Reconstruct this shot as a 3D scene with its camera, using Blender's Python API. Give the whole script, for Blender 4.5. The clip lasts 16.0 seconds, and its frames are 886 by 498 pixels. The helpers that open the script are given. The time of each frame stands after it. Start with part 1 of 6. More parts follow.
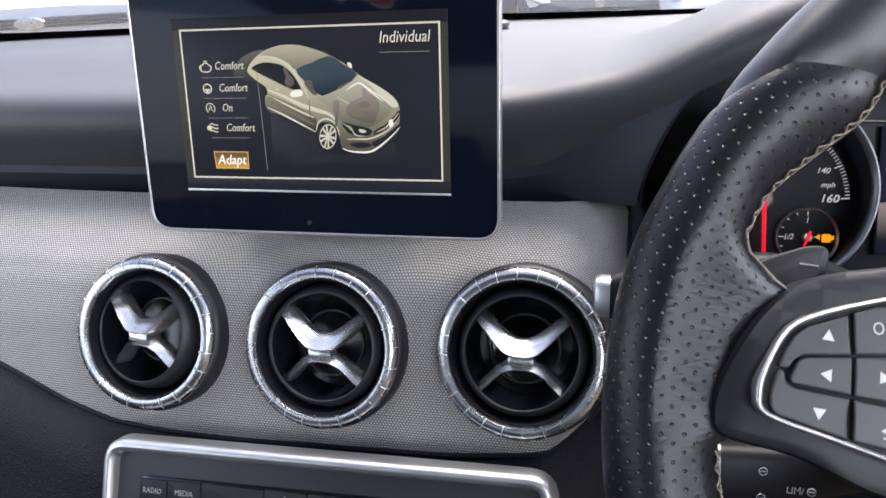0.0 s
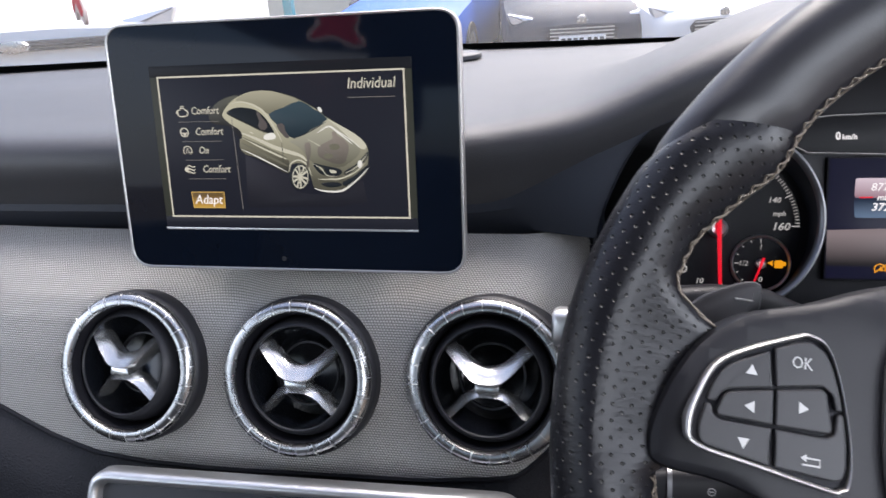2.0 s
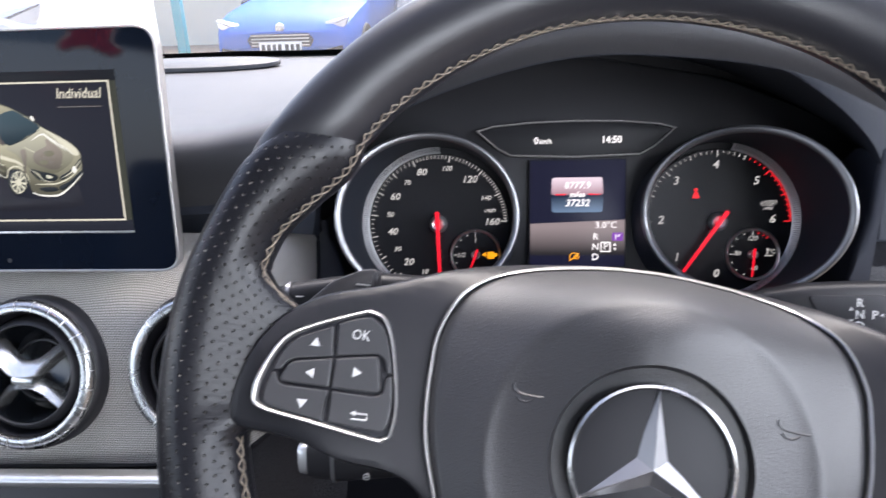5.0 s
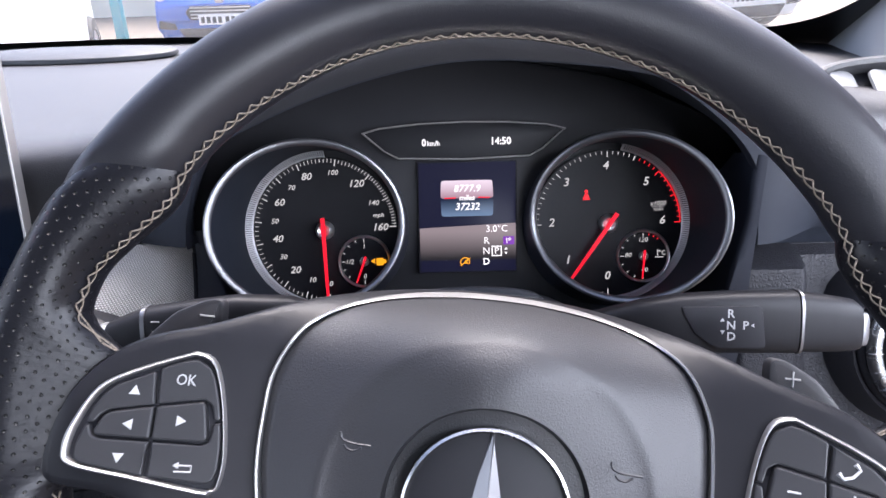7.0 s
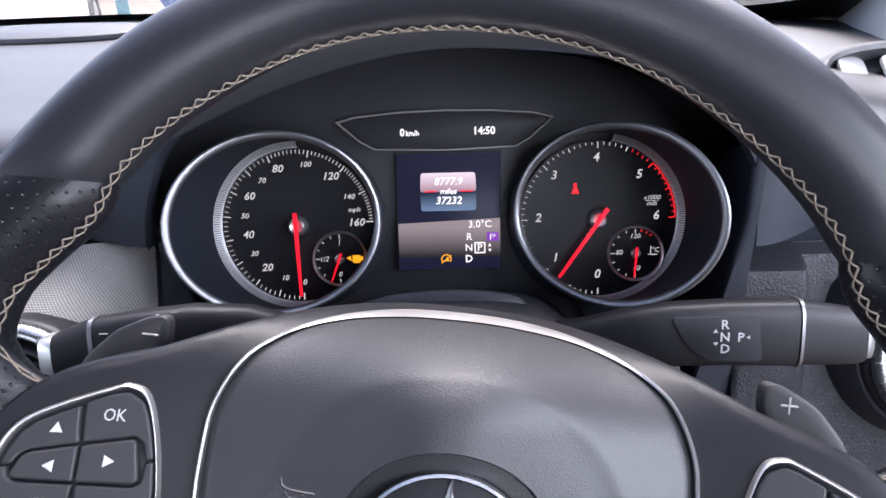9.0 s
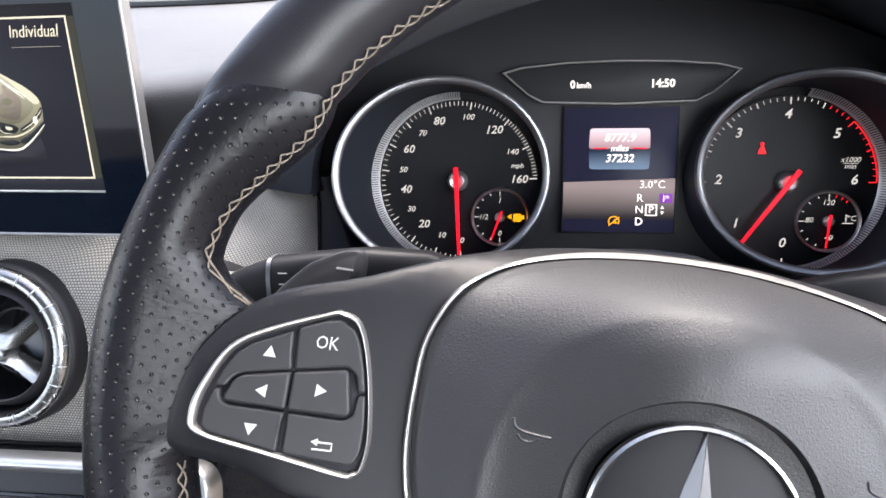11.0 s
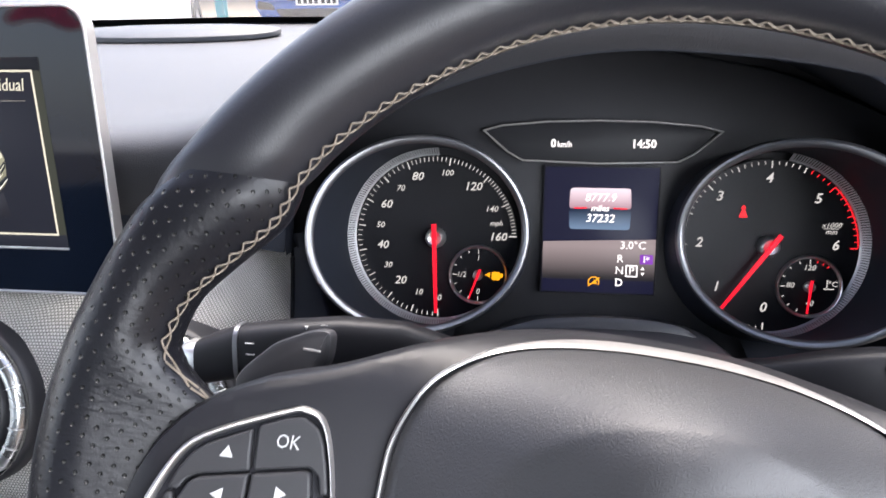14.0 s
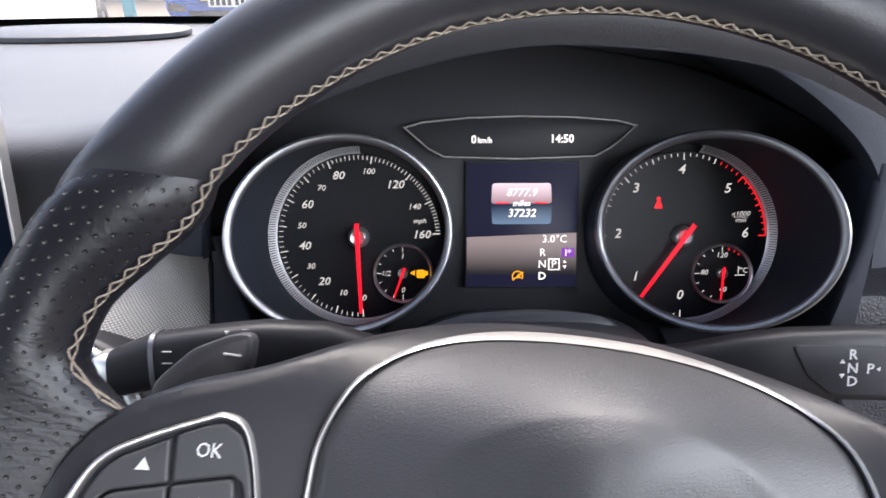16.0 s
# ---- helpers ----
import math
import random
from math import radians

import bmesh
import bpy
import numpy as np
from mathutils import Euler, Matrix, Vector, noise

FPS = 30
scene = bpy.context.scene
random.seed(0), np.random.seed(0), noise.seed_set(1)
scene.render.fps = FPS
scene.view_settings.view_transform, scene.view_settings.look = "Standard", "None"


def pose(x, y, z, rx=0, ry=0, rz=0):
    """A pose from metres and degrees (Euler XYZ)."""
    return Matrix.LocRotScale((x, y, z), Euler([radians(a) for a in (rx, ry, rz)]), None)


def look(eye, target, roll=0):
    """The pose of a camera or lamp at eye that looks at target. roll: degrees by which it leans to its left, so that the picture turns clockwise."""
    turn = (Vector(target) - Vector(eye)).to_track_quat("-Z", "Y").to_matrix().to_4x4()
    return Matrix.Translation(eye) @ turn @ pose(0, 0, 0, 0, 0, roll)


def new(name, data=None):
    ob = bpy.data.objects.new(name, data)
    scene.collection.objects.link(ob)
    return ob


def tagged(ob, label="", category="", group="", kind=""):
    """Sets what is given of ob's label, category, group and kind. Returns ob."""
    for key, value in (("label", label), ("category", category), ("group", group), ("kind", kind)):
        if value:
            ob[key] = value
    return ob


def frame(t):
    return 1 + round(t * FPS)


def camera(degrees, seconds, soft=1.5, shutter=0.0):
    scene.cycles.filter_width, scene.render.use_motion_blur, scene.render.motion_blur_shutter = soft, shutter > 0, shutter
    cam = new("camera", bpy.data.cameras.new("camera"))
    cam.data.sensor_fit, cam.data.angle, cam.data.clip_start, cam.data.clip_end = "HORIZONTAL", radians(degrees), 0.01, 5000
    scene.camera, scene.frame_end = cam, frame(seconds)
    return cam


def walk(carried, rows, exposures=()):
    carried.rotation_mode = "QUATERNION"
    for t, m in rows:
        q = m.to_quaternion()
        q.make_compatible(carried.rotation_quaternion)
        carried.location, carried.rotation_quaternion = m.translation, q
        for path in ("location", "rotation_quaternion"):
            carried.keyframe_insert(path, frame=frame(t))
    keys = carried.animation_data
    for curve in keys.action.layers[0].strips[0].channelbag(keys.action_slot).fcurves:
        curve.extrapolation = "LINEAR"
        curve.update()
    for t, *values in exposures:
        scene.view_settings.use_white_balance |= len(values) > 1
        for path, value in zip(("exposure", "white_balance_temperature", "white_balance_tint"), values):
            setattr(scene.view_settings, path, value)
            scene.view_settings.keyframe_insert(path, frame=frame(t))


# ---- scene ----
cam = camera(62.4, 16.0, shutter=0.35)
PATH = [
    (0, (-0.1805, 0.0585, 1.0307), (-0.5831, 1.6506, 0.3435), -3.38),
    (0.5, (-0.1761, 0.0544, 1.0450), (-0.5759, 1.6571, 0.3807), -3.24),
    (1, (-0.1770, 0.0582, 1.0525), (-0.5735, 1.6694, 0.4076), -3.50),
    (1.5, (-0.1774, 0.0563, 1.0492), (-0.5702, 1.6678, 0.4052), -3.84),
    (2, (-0.1658, 0.0483, 1.0465), (-0.5425, 1.6600, 0.3914), -3.92),
    (2.5, (-0.1412, 0.0520, 1.0358), (-0.5009, 1.6599, 0.3630), -3.69),
    (3, (-0.1262, 0.0468, 1.0391), (-0.4730, 1.6514, 0.3518), -3.33),
    (3.5, (-0.1149, 0.0404, 1.0303), (-0.4447, 1.6448, 0.3327), -3.02),
    (4, (-0.0997, 0.0246, 1.0354), (-0.3951, 1.6442, 0.3581), -2.92),
    (4.5, (-0.0862, 0.0260, 1.0350), (-0.3289, 1.6574, 0.3649), -2.82),
    (5, (-0.0461, 0.0264, 1.0529), (-0.2039, 1.6704, 0.3883), -2.36),
    (5.2, (-0.0338, 0.0295, 1.0576), (-0.1646, 1.6752, 0.3926), -2.26),
    (7.3, (0.0052, 0.0635, 1.0704), (-0.0388, 1.6792, 0.3262), -1.93),
    (7.5, (0.0125, 0.0820, 1.0747), (-0.0300, 1.6934, 0.3211), -1.86),
    (8, (0.0243, 0.1061, 1.0729), (-0.0184, 1.7098, 0.3025), -1.89),
    (8.5, (0.0214, 0.1050, 1.0710), (-0.0235, 1.7042, 0.2903), -1.98),
    (9, (0.0131, 0.0843, 1.0689), (-0.0476, 1.6770, 0.2765), -2.22),
    (9.5, (0.0036, 0.0843, 1.0621), (-0.0867, 1.6724, 0.2638), -2.57),
    (10, (-0.0170, 0.0895, 1.0573), (-0.1575, 1.6723, 0.2543), -3.17),
    (10.2, (-0.0314, 0.0895, 1.0563), (-0.1992, 1.6681, 0.2521), -3.44),
    (12.3, (-0.0353, 0.1178, 1.0224), (-0.4252, 1.6612, 0.2262), -2.37),
    (12.5, (-0.0372, 0.1247, 1.0252), (-0.4313, 1.6678, 0.2320), -2.32),
    (13, (-0.0164, 0.1311, 1.0312), (-0.3814, 1.6883, 0.2499), -2.00),
    (13.5, (-0.0200, 0.1292, 1.0328), (-0.3362, 1.7026, 0.2619), -2.02),
    (14, (-0.0312, 0.1103, 1.0580), (-0.2700, 1.7037, 0.3024), -1.96),
    (14.5, (-0.0296, 0.1121, 1.0648), (-0.2141, 1.7160, 0.3141), -2.11),
    (15, (-0.0155, 0.1197, 1.0540), (-0.1457, 1.7287, 0.3040), -1.84),
    (15.5, (-0.0089, 0.1185, 1.0597), (-0.1029, 1.7269, 0.3037), -1.37),
    (16, (-0.0305, 0.1119, 1.0547), (-0.0893, 1.7229, 0.2991), -1.08),
]
EXPO = [(0, 1.57, 6350, 14), (0.7, 1.47, 6350, 14), (1.5, 1.36, 6350, 14), (2.5, 1.36, 6350, 14), (4, 1.93, 6400, 13), (7.4, 1.90, 6100, 17), (9.4, 1.93, 6100, 17), (10.4, 2.06, 6550, 12), (12.8, 2.28, 6600, 12), (14, 2.12, 6480, 13), (15, 2.05, 6420, 13), (16, 2.03, 6450, 13)]
GLOW = 0.33
walk(cam, [(t, look(eye, target, roll)) for t, eye, target, roll in PATH], EXPO)

# ---- world and light ----
SUN_EL, SUN_AZ = 60.0, 15.0
world = bpy.data.worlds.new("overcast_sky")
scene.world = world
world.use_nodes = True
wn = world.node_tree.nodes
sky = wn.new("ShaderNodeTexSky")
sky.sky_type = "NISHITA"
sky.sun_disc = False
sky.sun_elevation, sky.sun_rotation = radians(SUN_EL), radians(SUN_AZ)
sky.air_density, sky.dust_density = 1.0, 4.0
wn["Background"].inputs[1].default_value = 0.15
world.node_tree.links.new(sky.outputs[0], wn["Background"].inputs[0])
sun = new("sun", bpy.data.lights.new("sun", "SUN"))
sun.data.energy, sun.data.angle, sun.data.color = 3.4, radians(50), (1.0, 0.96, 0.9)
sun.matrix_world = look((0, 0, 0), (-math.sin(radians(SUN_AZ)) * math.cos(radians(SUN_EL)), -math.cos(radians(SUN_AZ)) * math.cos(radians(SUN_EL)), -math.sin(radians(SUN_EL))))


# daylight through the passenger's window, the open driver's door (rear and front part) and both rear side windows
for eye, aim, watt, wide, high in (((-1.06, 0.10, 1.09), (0.0, 0.2, 0.85), 0.9, 0.8, 0.34), ((0.50, -0.28, 1.23), (-0.2, 0.42, 0.86), 3.4, 1.0, 0.36), ((0.44, 0.25, 1.10), (-0.3, 0.45, 0.90), 1.7, 0.45, 0.36),
                                   ((-1.06, -0.85, 1.10), (-0.2, 0.4, 0.85), 0.5, 0.7, 0.34), ((0.36, -0.95, 1.10), (-0.3, 0.4, 0.85), 2.6, 0.6, 0.34)):
    lamp = new("window_daylight", bpy.data.lights.new("window_daylight", "AREA"))
    lamp.data.shape, lamp.data.size, lamp.data.size_y, lamp.data.energy, lamp.data.color = "RECTANGLE", wide, high, watt, (0.92, 0.96, 1.0)
    lamp.matrix_world = look(eye, aim)


# ---- materials ----
def material(name, base, rough=0.5, metal=0.0, grain=0.0, size=0.002, vary=0.12, stain=0.05, spec=0.5, kind="noise", coat=0.0):
    """A surface with grain of a real size, a second larger variation of tone and gloss, and relief."""
    m = bpy.data.materials.new(name)
    m.use_nodes = True
    n, link = m.node_tree.nodes, m.node_tree.links.new
    b = n["Principled BSDF"]
    b.inputs["Metallic"].default_value = metal
    b.inputs["Specular IOR Level"].default_value = spec
    b.inputs["Coat Weight"].default_value = coat
    b.inputs["Coat Roughness"].default_value = 0.08
    tc = n.new("ShaderNodeTexCoord")
    big = n.new("ShaderNodeTexNoise")
    big.inputs["Scale"].default_value = 1 / stain
    big.inputs["Detail"].default_value = 4
    link(tc.outputs["Object"], big.inputs["Vector"])
    mix = n.new("ShaderNodeMix")
    mix.data_type = "RGBA"
    mix.inputs["A"].default_value = (*[c * (1 - vary) for c in base], 1)
    mix.inputs["B"].default_value = (*[c * (1 + vary) for c in base], 1)
    link(big.outputs["Fac"], mix.inputs["Factor"])
    link(mix.outputs["Result"], b.inputs["Base Color"])
    mr = n.new("ShaderNodeMapRange")
    mr.inputs["To Min"].default_value, mr.inputs["To Max"].default_value = rough * 0.88, min(1, rough * 1.12)
    link(big.outputs["Fac"], mr.inputs["Value"])
    link(mr.outputs["Result"], b.inputs["Roughness"])
    if grain:
        if kind == "leather":
            tex = n.new("ShaderNodeTexVoronoi")
            tex.feature = "DISTANCE_TO_EDGE"
            tex.inputs["Scale"].default_value = 1 / size
            out = tex.outputs["Distance"]
            warp = n.new("ShaderNodeTexNoise")
            warp.inputs["Scale"].default_value = 0.5 / size
            wm = n.new("ShaderNodeMix")
            wm.data_type = "VECTOR"
            wm.inputs["Factor"].default_value = 0.0035
            link(tc.outputs["Object"], warp.inputs["Vector"])
            link(tc.outputs["Object"], wm.inputs["A"])
            link(warp.outputs["Color"], wm.inputs["B"])
            link(wm.outputs["Result"], tex.inputs["Vector"])
        else:
            tex = n.new("ShaderNodeTexNoise")
            tex.inputs["Scale"].default_value = 1 / size
            tex.inputs["Detail"].default_value = 3
            link(tc.outputs["Object"], tex.inputs["Vector"])
            out = tex.outputs["Fac"]
        bump = n.new("ShaderNodeBump")
        bump.inputs["Strength"].default_value = grain
        bump.inputs["Distance"].default_value = size * 0.35
        link(out, bump.inputs["Height"])
        link(bump.outputs["Normal"], b.inputs["Normal"])
    return m


def glowing(name, colour, strength):
    m = bpy.data.materials.new(name)
    m.use_nodes = True
    b = m.node_tree.nodes["Principled BSDF"]
    b.inputs["Base Color"].default_value = (0.01, 0.01, 0.01, 1)
    b.inputs["Roughness"].default_value = 0.3
    b.inputs["Specular IOR Level"].default_value = 0.08
    b.inputs["Emission Color"].default_value = (*colour, 1)
    b.inputs["Emission Strength"].default_value = strength * GLOW
    return m


def math_node(m, op, a, b=None):
    k = m.node_tree.nodes.new("ShaderNodeMath")
    k.operation = op
    for i, v in enumerate((a, b)):
        if isinstance(v, (int, float)):
            k.inputs[i].default_value = v
        elif v is not None:
            m.node_tree.links.new(v, k.inputs[i])
    return k.outputs[0]


def weave(name, base, pitch):
    """Rows of small raised cells, each row shifted by half a cell, pressed into a metal-look foil."""
    m = material(name, base, 0.40, 0.12, vary=0.07, stain=0.12)
    n, link = m.node_tree.nodes, m.node_tree.links.new
    uv = n.new("ShaderNodeUVMap")
    sep = n.new("ShaderNodeSeparateXYZ")
    link(uv.outputs[0], sep.inputs[0])
    v = math_node(m, "DIVIDE", sep.outputs[1], pitch)
    row = math_node(m, "FLOOR", v)
    shift = math_node(m, "MULTIPLY", math_node(m, "MODULO", row, 2.0), 0.5)
    u = math_node(m, "ADD", math_node(m, "DIVIDE", sep.outputs[0], pitch * 1.25), shift)
    hu = math_node(m, "ABSOLUTE", math_node(m, "SINE", math_node(m, "MULTIPLY", u, math.pi)))
    hv = math_node(m, "ABSOLUTE", math_node(m, "SINE", math_node(m, "MULTIPLY", v, math.pi)))
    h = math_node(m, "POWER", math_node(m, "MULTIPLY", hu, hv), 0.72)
    bump = n.new("ShaderNodeBump")
    bump.inputs["Strength"].default_value = 0.85
    bump.inputs["Distance"].default_value = 0.0007
    link(h, bump.inputs["Height"])
    b = n["Principled BSDF"]
    link(bump.outputs["Normal"], b.inputs["Normal"])
    old = b.inputs["Base Color"].links[0].from_socket
    # Darkening of the gaps is put into the colour too, following the relief.
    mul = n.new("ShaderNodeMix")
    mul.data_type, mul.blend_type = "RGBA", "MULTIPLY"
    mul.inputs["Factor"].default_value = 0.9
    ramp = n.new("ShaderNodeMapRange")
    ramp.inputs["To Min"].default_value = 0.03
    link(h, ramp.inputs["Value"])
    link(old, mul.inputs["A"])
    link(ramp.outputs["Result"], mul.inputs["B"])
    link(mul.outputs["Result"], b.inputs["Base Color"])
    return m


def perforated(name, base, pitch):
    """Leather with rows of punched holes, offset from row to row, by the surface's own lengths."""
    m = material(name, base, 0.30, 0, 0.14, 0.0012, 0.25, 0.03, kind="leather", spec=0.24)
    n, link = m.node_tree.nodes, m.node_tree.links.new
    uv = n.new("ShaderNodeUVMap")
    sep = n.new("ShaderNodeSeparateXYZ")
    link(uv.outputs[0], sep.inputs[0])
    v = math_node(m, "DIVIDE", sep.outputs[1], pitch * 0.60)
    row = math_node(m, "FLOOR", v)
    shift = math_node(m, "MULTIPLY", math_node(m, "MODULO", row, 2.0), 0.5)
    u = math_node(m, "ADD", math_node(m, "DIVIDE", sep.outputs[0], pitch), shift)
    fu = math_node(m, "MULTIPLY", math_node(m, "SUBTRACT", math_node(m, "FRACT", u), 0.5), pitch)
    fv = math_node(m, "MULTIPLY", math_node(m, "SUBTRACT", math_node(m, "FRACT", v), 0.5), pitch * 0.60)
    d = math_node(m, "SQRT", math_node(m, "ADD", math_node(m, "POWER", fu, 2.0), math_node(m, "POWER", fv, 2.0)))
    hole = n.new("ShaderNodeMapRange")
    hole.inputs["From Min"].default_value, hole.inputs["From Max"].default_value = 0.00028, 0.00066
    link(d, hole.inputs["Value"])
    bump = n.new("ShaderNodeBump")
    bump.inputs["Strength"].default_value, bump.inputs["Distance"].default_value = 1.0, 0.0014
    link(hole.outputs["Result"], bump.inputs["Height"])
    b = n["Principled BSDF"]
    tc, fold, crease = n.new("ShaderNodeTexCoord"), n.new("ShaderNodeTexNoise"), n.new("ShaderNodeBump")
    fold.inputs["Scale"].default_value, fold.inputs["Detail"].default_value, fold.inputs["Distortion"].default_value = 230, 4, 1.2
    crease.inputs["Strength"].default_value, crease.inputs["Distance"].default_value = 0.08, 0.0016
    link(tc.outputs["Object"], fold.inputs["Vector"])
    # short folds where the rim runs into the spoke
    run = n.new("ShaderNodeCombineXYZ")
    link(math_node(m, "MULTIPLY", sep.outputs[0], 330.0), run.inputs[0])
    link(math_node(m, "MULTIPLY", sep.outputs[1], 90.0), run.inputs[1])
    pleat, near = n.new("ShaderNodeTexNoise"), n.new("ShaderNodeMapRange")
    pleat.inputs["Scale"].default_value, pleat.inputs["Detail"].default_value, pleat.inputs["Distortion"].default_value = 1.0, 3, 0.8
    link(run.outputs[0], pleat.inputs["Vector"])
    near.inputs["From Min"].default_value, near.inputs["From Max"].default_value, near.inputs["To Min"].default_value, near.inputs["To Max"].default_value = 0.10, 0.40, 2.6, 0.0
    link(math_node(m, "ABSOLUTE", math_node(m, "SINE", math_node(m, "DIVIDE", sep.outputs[0], 0.1708))), near.inputs["Value"])
    folds = math_node(m, "ADD", fold.outputs["Fac"], math_node(m, "MULTIPLY", pleat.outputs["Fac"], near.outputs["Result"]))
    link(folds, crease.inputs["Height"])
    link(b.inputs["Normal"].links[0].from_socket, crease.inputs["Normal"])
    link(crease.outputs["Normal"], b.inputs["Normal"])
    link(b.inputs["Normal"].links[0].from_socket, bump.inputs["Normal"])
    link(bump.outputs["Normal"], b.inputs["Normal"])
    # Paler grey painted into the holes stands for their edges catching light.
    lit_edge = n.new("ShaderNodeMix")
    lit_edge.data_type = "RGBA"
    lit_edge.inputs["A"].default_value = (0.024, 0.024, 0.023, 1)
    link(hole.outputs["Result"], lit_edge.inputs["Factor"])
    link(b.inputs["Base Color"].links[0].from_socket, lit_edge.inputs["B"])
    link(lit_edge.outputs["Result"], b.inputs["Base Color"])
    return m


DASH = material("soft_dash_skin", (0.027, 0.027, 0.030), 0.46, 0, 0.40, 0.0014, 0.10, 0.20, kind="leather", spec=0.5)
DASH_DARK = material("dash_plastic", (0.017, 0.019, 0.027), 0.55, 0, 0.2, 0.0008, 0.12, 0.10, spec=0.35)
GRAINED = material("grained_skin", (0.013, 0.013, 0.016), 0.5, 0, 0.8, 0.0024, 0.10, 0.10, kind="leather", spec=0.2)
STALK = material("stalk_plastic", (0.009, 0.009, 0.011), 0.48, 0, 0.08, 0.0006, 0.15, 0.03, spec=0.22)
PLASTIC = material("satin_black_plastic", (0.018, 0.018, 0.021), 0.46, 0, 0.05, 0.0006, 0.15, 0.04, spec=0.36)
SPOKE = material("spoke_plastic", (0.009, 0.009, 0.011), 0.44, 0, 0.08, 0.0007, 0.12, 0.04, spec=0.20)
GLASS_BLACK = material("display_glass", (0.003, 0.005, 0.010), 0.055, 0, 0, vary=0.3, stain=0.05, spec=0.20)
GLOSS = material("gloss_black", (0.006, 0.007, 0.009), 0.14, 0, 0, vary=0.3, stain=0.05)
BLACK = material("dull_black", (0.010, 0.010, 0.013), 0.6, 0, 0.1, 0.001, spec=0.2)
RIMMETAL = material("brushed_rim", (0.19, 0.19, 0.20), 0.38, 0.9, 0.06, 0.001, 0.08, 0.01)
CHROME = material("chrome", (0.42, 0.42, 0.42), 0.27, 1.0, 0.0, 0.004, 0.05, 0.02)
BLADE = material("polished_silver_blade", (0.58, 0.58, 0.57), 0.25, 0.9, 0.0, 0.0012, 0.05, 0.02)
DULL = material("dull_silver_line", (0.22, 0.21, 0.20), 0.52, 0.7, 0.05, 0.0015, 0.06, 0.03)
TUBE = material("dial_tube", (0.013, 0.016, 0.023), 0.55, 0, 0, vary=0.2, spec=0.15)
SURROUND = material("satin_surround", (0.42, 0.41, 0.405), 0.40, 0.95, 0.0, 0.0015, 0.06, 0.02)
SATIN = material("satin_silver", (0.58, 0.58, 0.58), 0.36, 0.95, 0.05, 0.0015, 0.06, 0.03)
LEATHER = material("smooth_leather", (0.013, 0.013, 0.016), 0.34, 0, 0.15, 0.0012, 0.2, 0.04, kind="leather", spec=0.36)
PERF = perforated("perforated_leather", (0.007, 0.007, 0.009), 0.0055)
PAD = material("airbag_skin", (0.015, 0.015, 0.017), 0.47, 0, 0.34, 0.0013, 0.12, 0.04, kind="leather", spec=0.45)
THREAD = material("beige_thread", (0.15, 0.122, 0.095), 0.75, 0, 0.4, 0.0006, 0.25, 0.004)
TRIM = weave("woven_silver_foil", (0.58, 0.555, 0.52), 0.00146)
BUTTON = material("button_rubber", (0.016, 0.016, 0.018), 0.45, 0, 0.05, 0.0006, spec=0.3)
PRINT = material("white_print", (0.30, 0.30, 0.30), 0.5)
FABRIC = material("grey_headliner", (0.28, 0.28, 0.28), 0.9, 0, 0.5, 0.0012, 0.08, 0.1)
DIALFACE = material("dial_face", (0.014, 0.014, 0.016), 0.45, 0, 0, vary=0.2, spec=0.12)
FIN = material("grey_fin_plastic", (0.20, 0.20, 0.20), 0.5, vary=0.06)
TICKS = material("dial_silver_ring", (0.58, 0.59, 0.60), 0.38, 0.6)
G_WHITE = glowing("dial_white", (1.0, 0.95, 0.90), 0.55)
G_TEXT = glowing("display_white", (1.0, 0.95, 0.92), 1.25)
G_RED = glowing("needle_red", (1.0, 0.01, 0.03), 0.95)
G_LAMP = glowing("warning_red", (1.0, 0.02, 0.03), 0.9)
G_AMBER = glowing("warning_amber", (1.0, 0.40, 0.01), 1.0)
G_VIOLET = glowing("display_violet", (0.30, 0.06, 0.55), 0.7)
G_NAVY = glowing("display_navy", (0.006, 0.006, 0.026), 0.9)


# ---- building helpers ----
def finish(bm, name, mat, smooth=True):
    bmesh.ops.recalc_face_normals(bm, faces=bm.faces)
    me = bpy.data.meshes.new(name)
    bm.to_mesh(me)
    bm.free()
    for p in me.polygons:
        p.use_smooth = smooth
    me.materials.append(mat)
    if smooth:
        me.set_sharp_from_angle(angle=radians(38))
    return me


def part(name, bm, mat, parent=None, label="", smooth=True):
    """Links a bmesh as one mesh object, under a thing or under a part."""
    ob = new(name, finish(bm, name, mat, smooth))
    ob.parent = parent
    return tagged(ob, label)


def thing(name, m, label, category, group="", kind=""):
    ob = new(name)
    ob.empty_display_size = 0.05
    ob.matrix_world = m
    return tagged(ob, label, category, group, kind)


def facing(x, y, z, tilt, roll=0.0):
    """A frame whose x runs right, y up along a face that leans back by tilt, z out towards the seats."""
    return Matrix.Translation((x, y, z)) @ Matrix.Rotation(radians(90 - tilt), 4, "X") @ Matrix.Rotation(radians(roll), 4, "Z")


def loft(rows, close=False, cap=False):
    """Quads between rows of points of equal count; close joins each row's ends; cap fills the first and last row."""
    bm = bmesh.new()
    vs = [[bm.verts.new(p) for p in r] for r in rows]
    n = len(rows[0])
    for a, b in zip(vs, vs[1:]):
        for i in range(n if close else n - 1):
            j = (i + 1) % n
            bm.faces.new((a[i], a[j], b[j], b[i]))
    if cap:
        bm.faces.new(vs[0][::-1])
        bm.faces.new(vs[-1])
    return bm


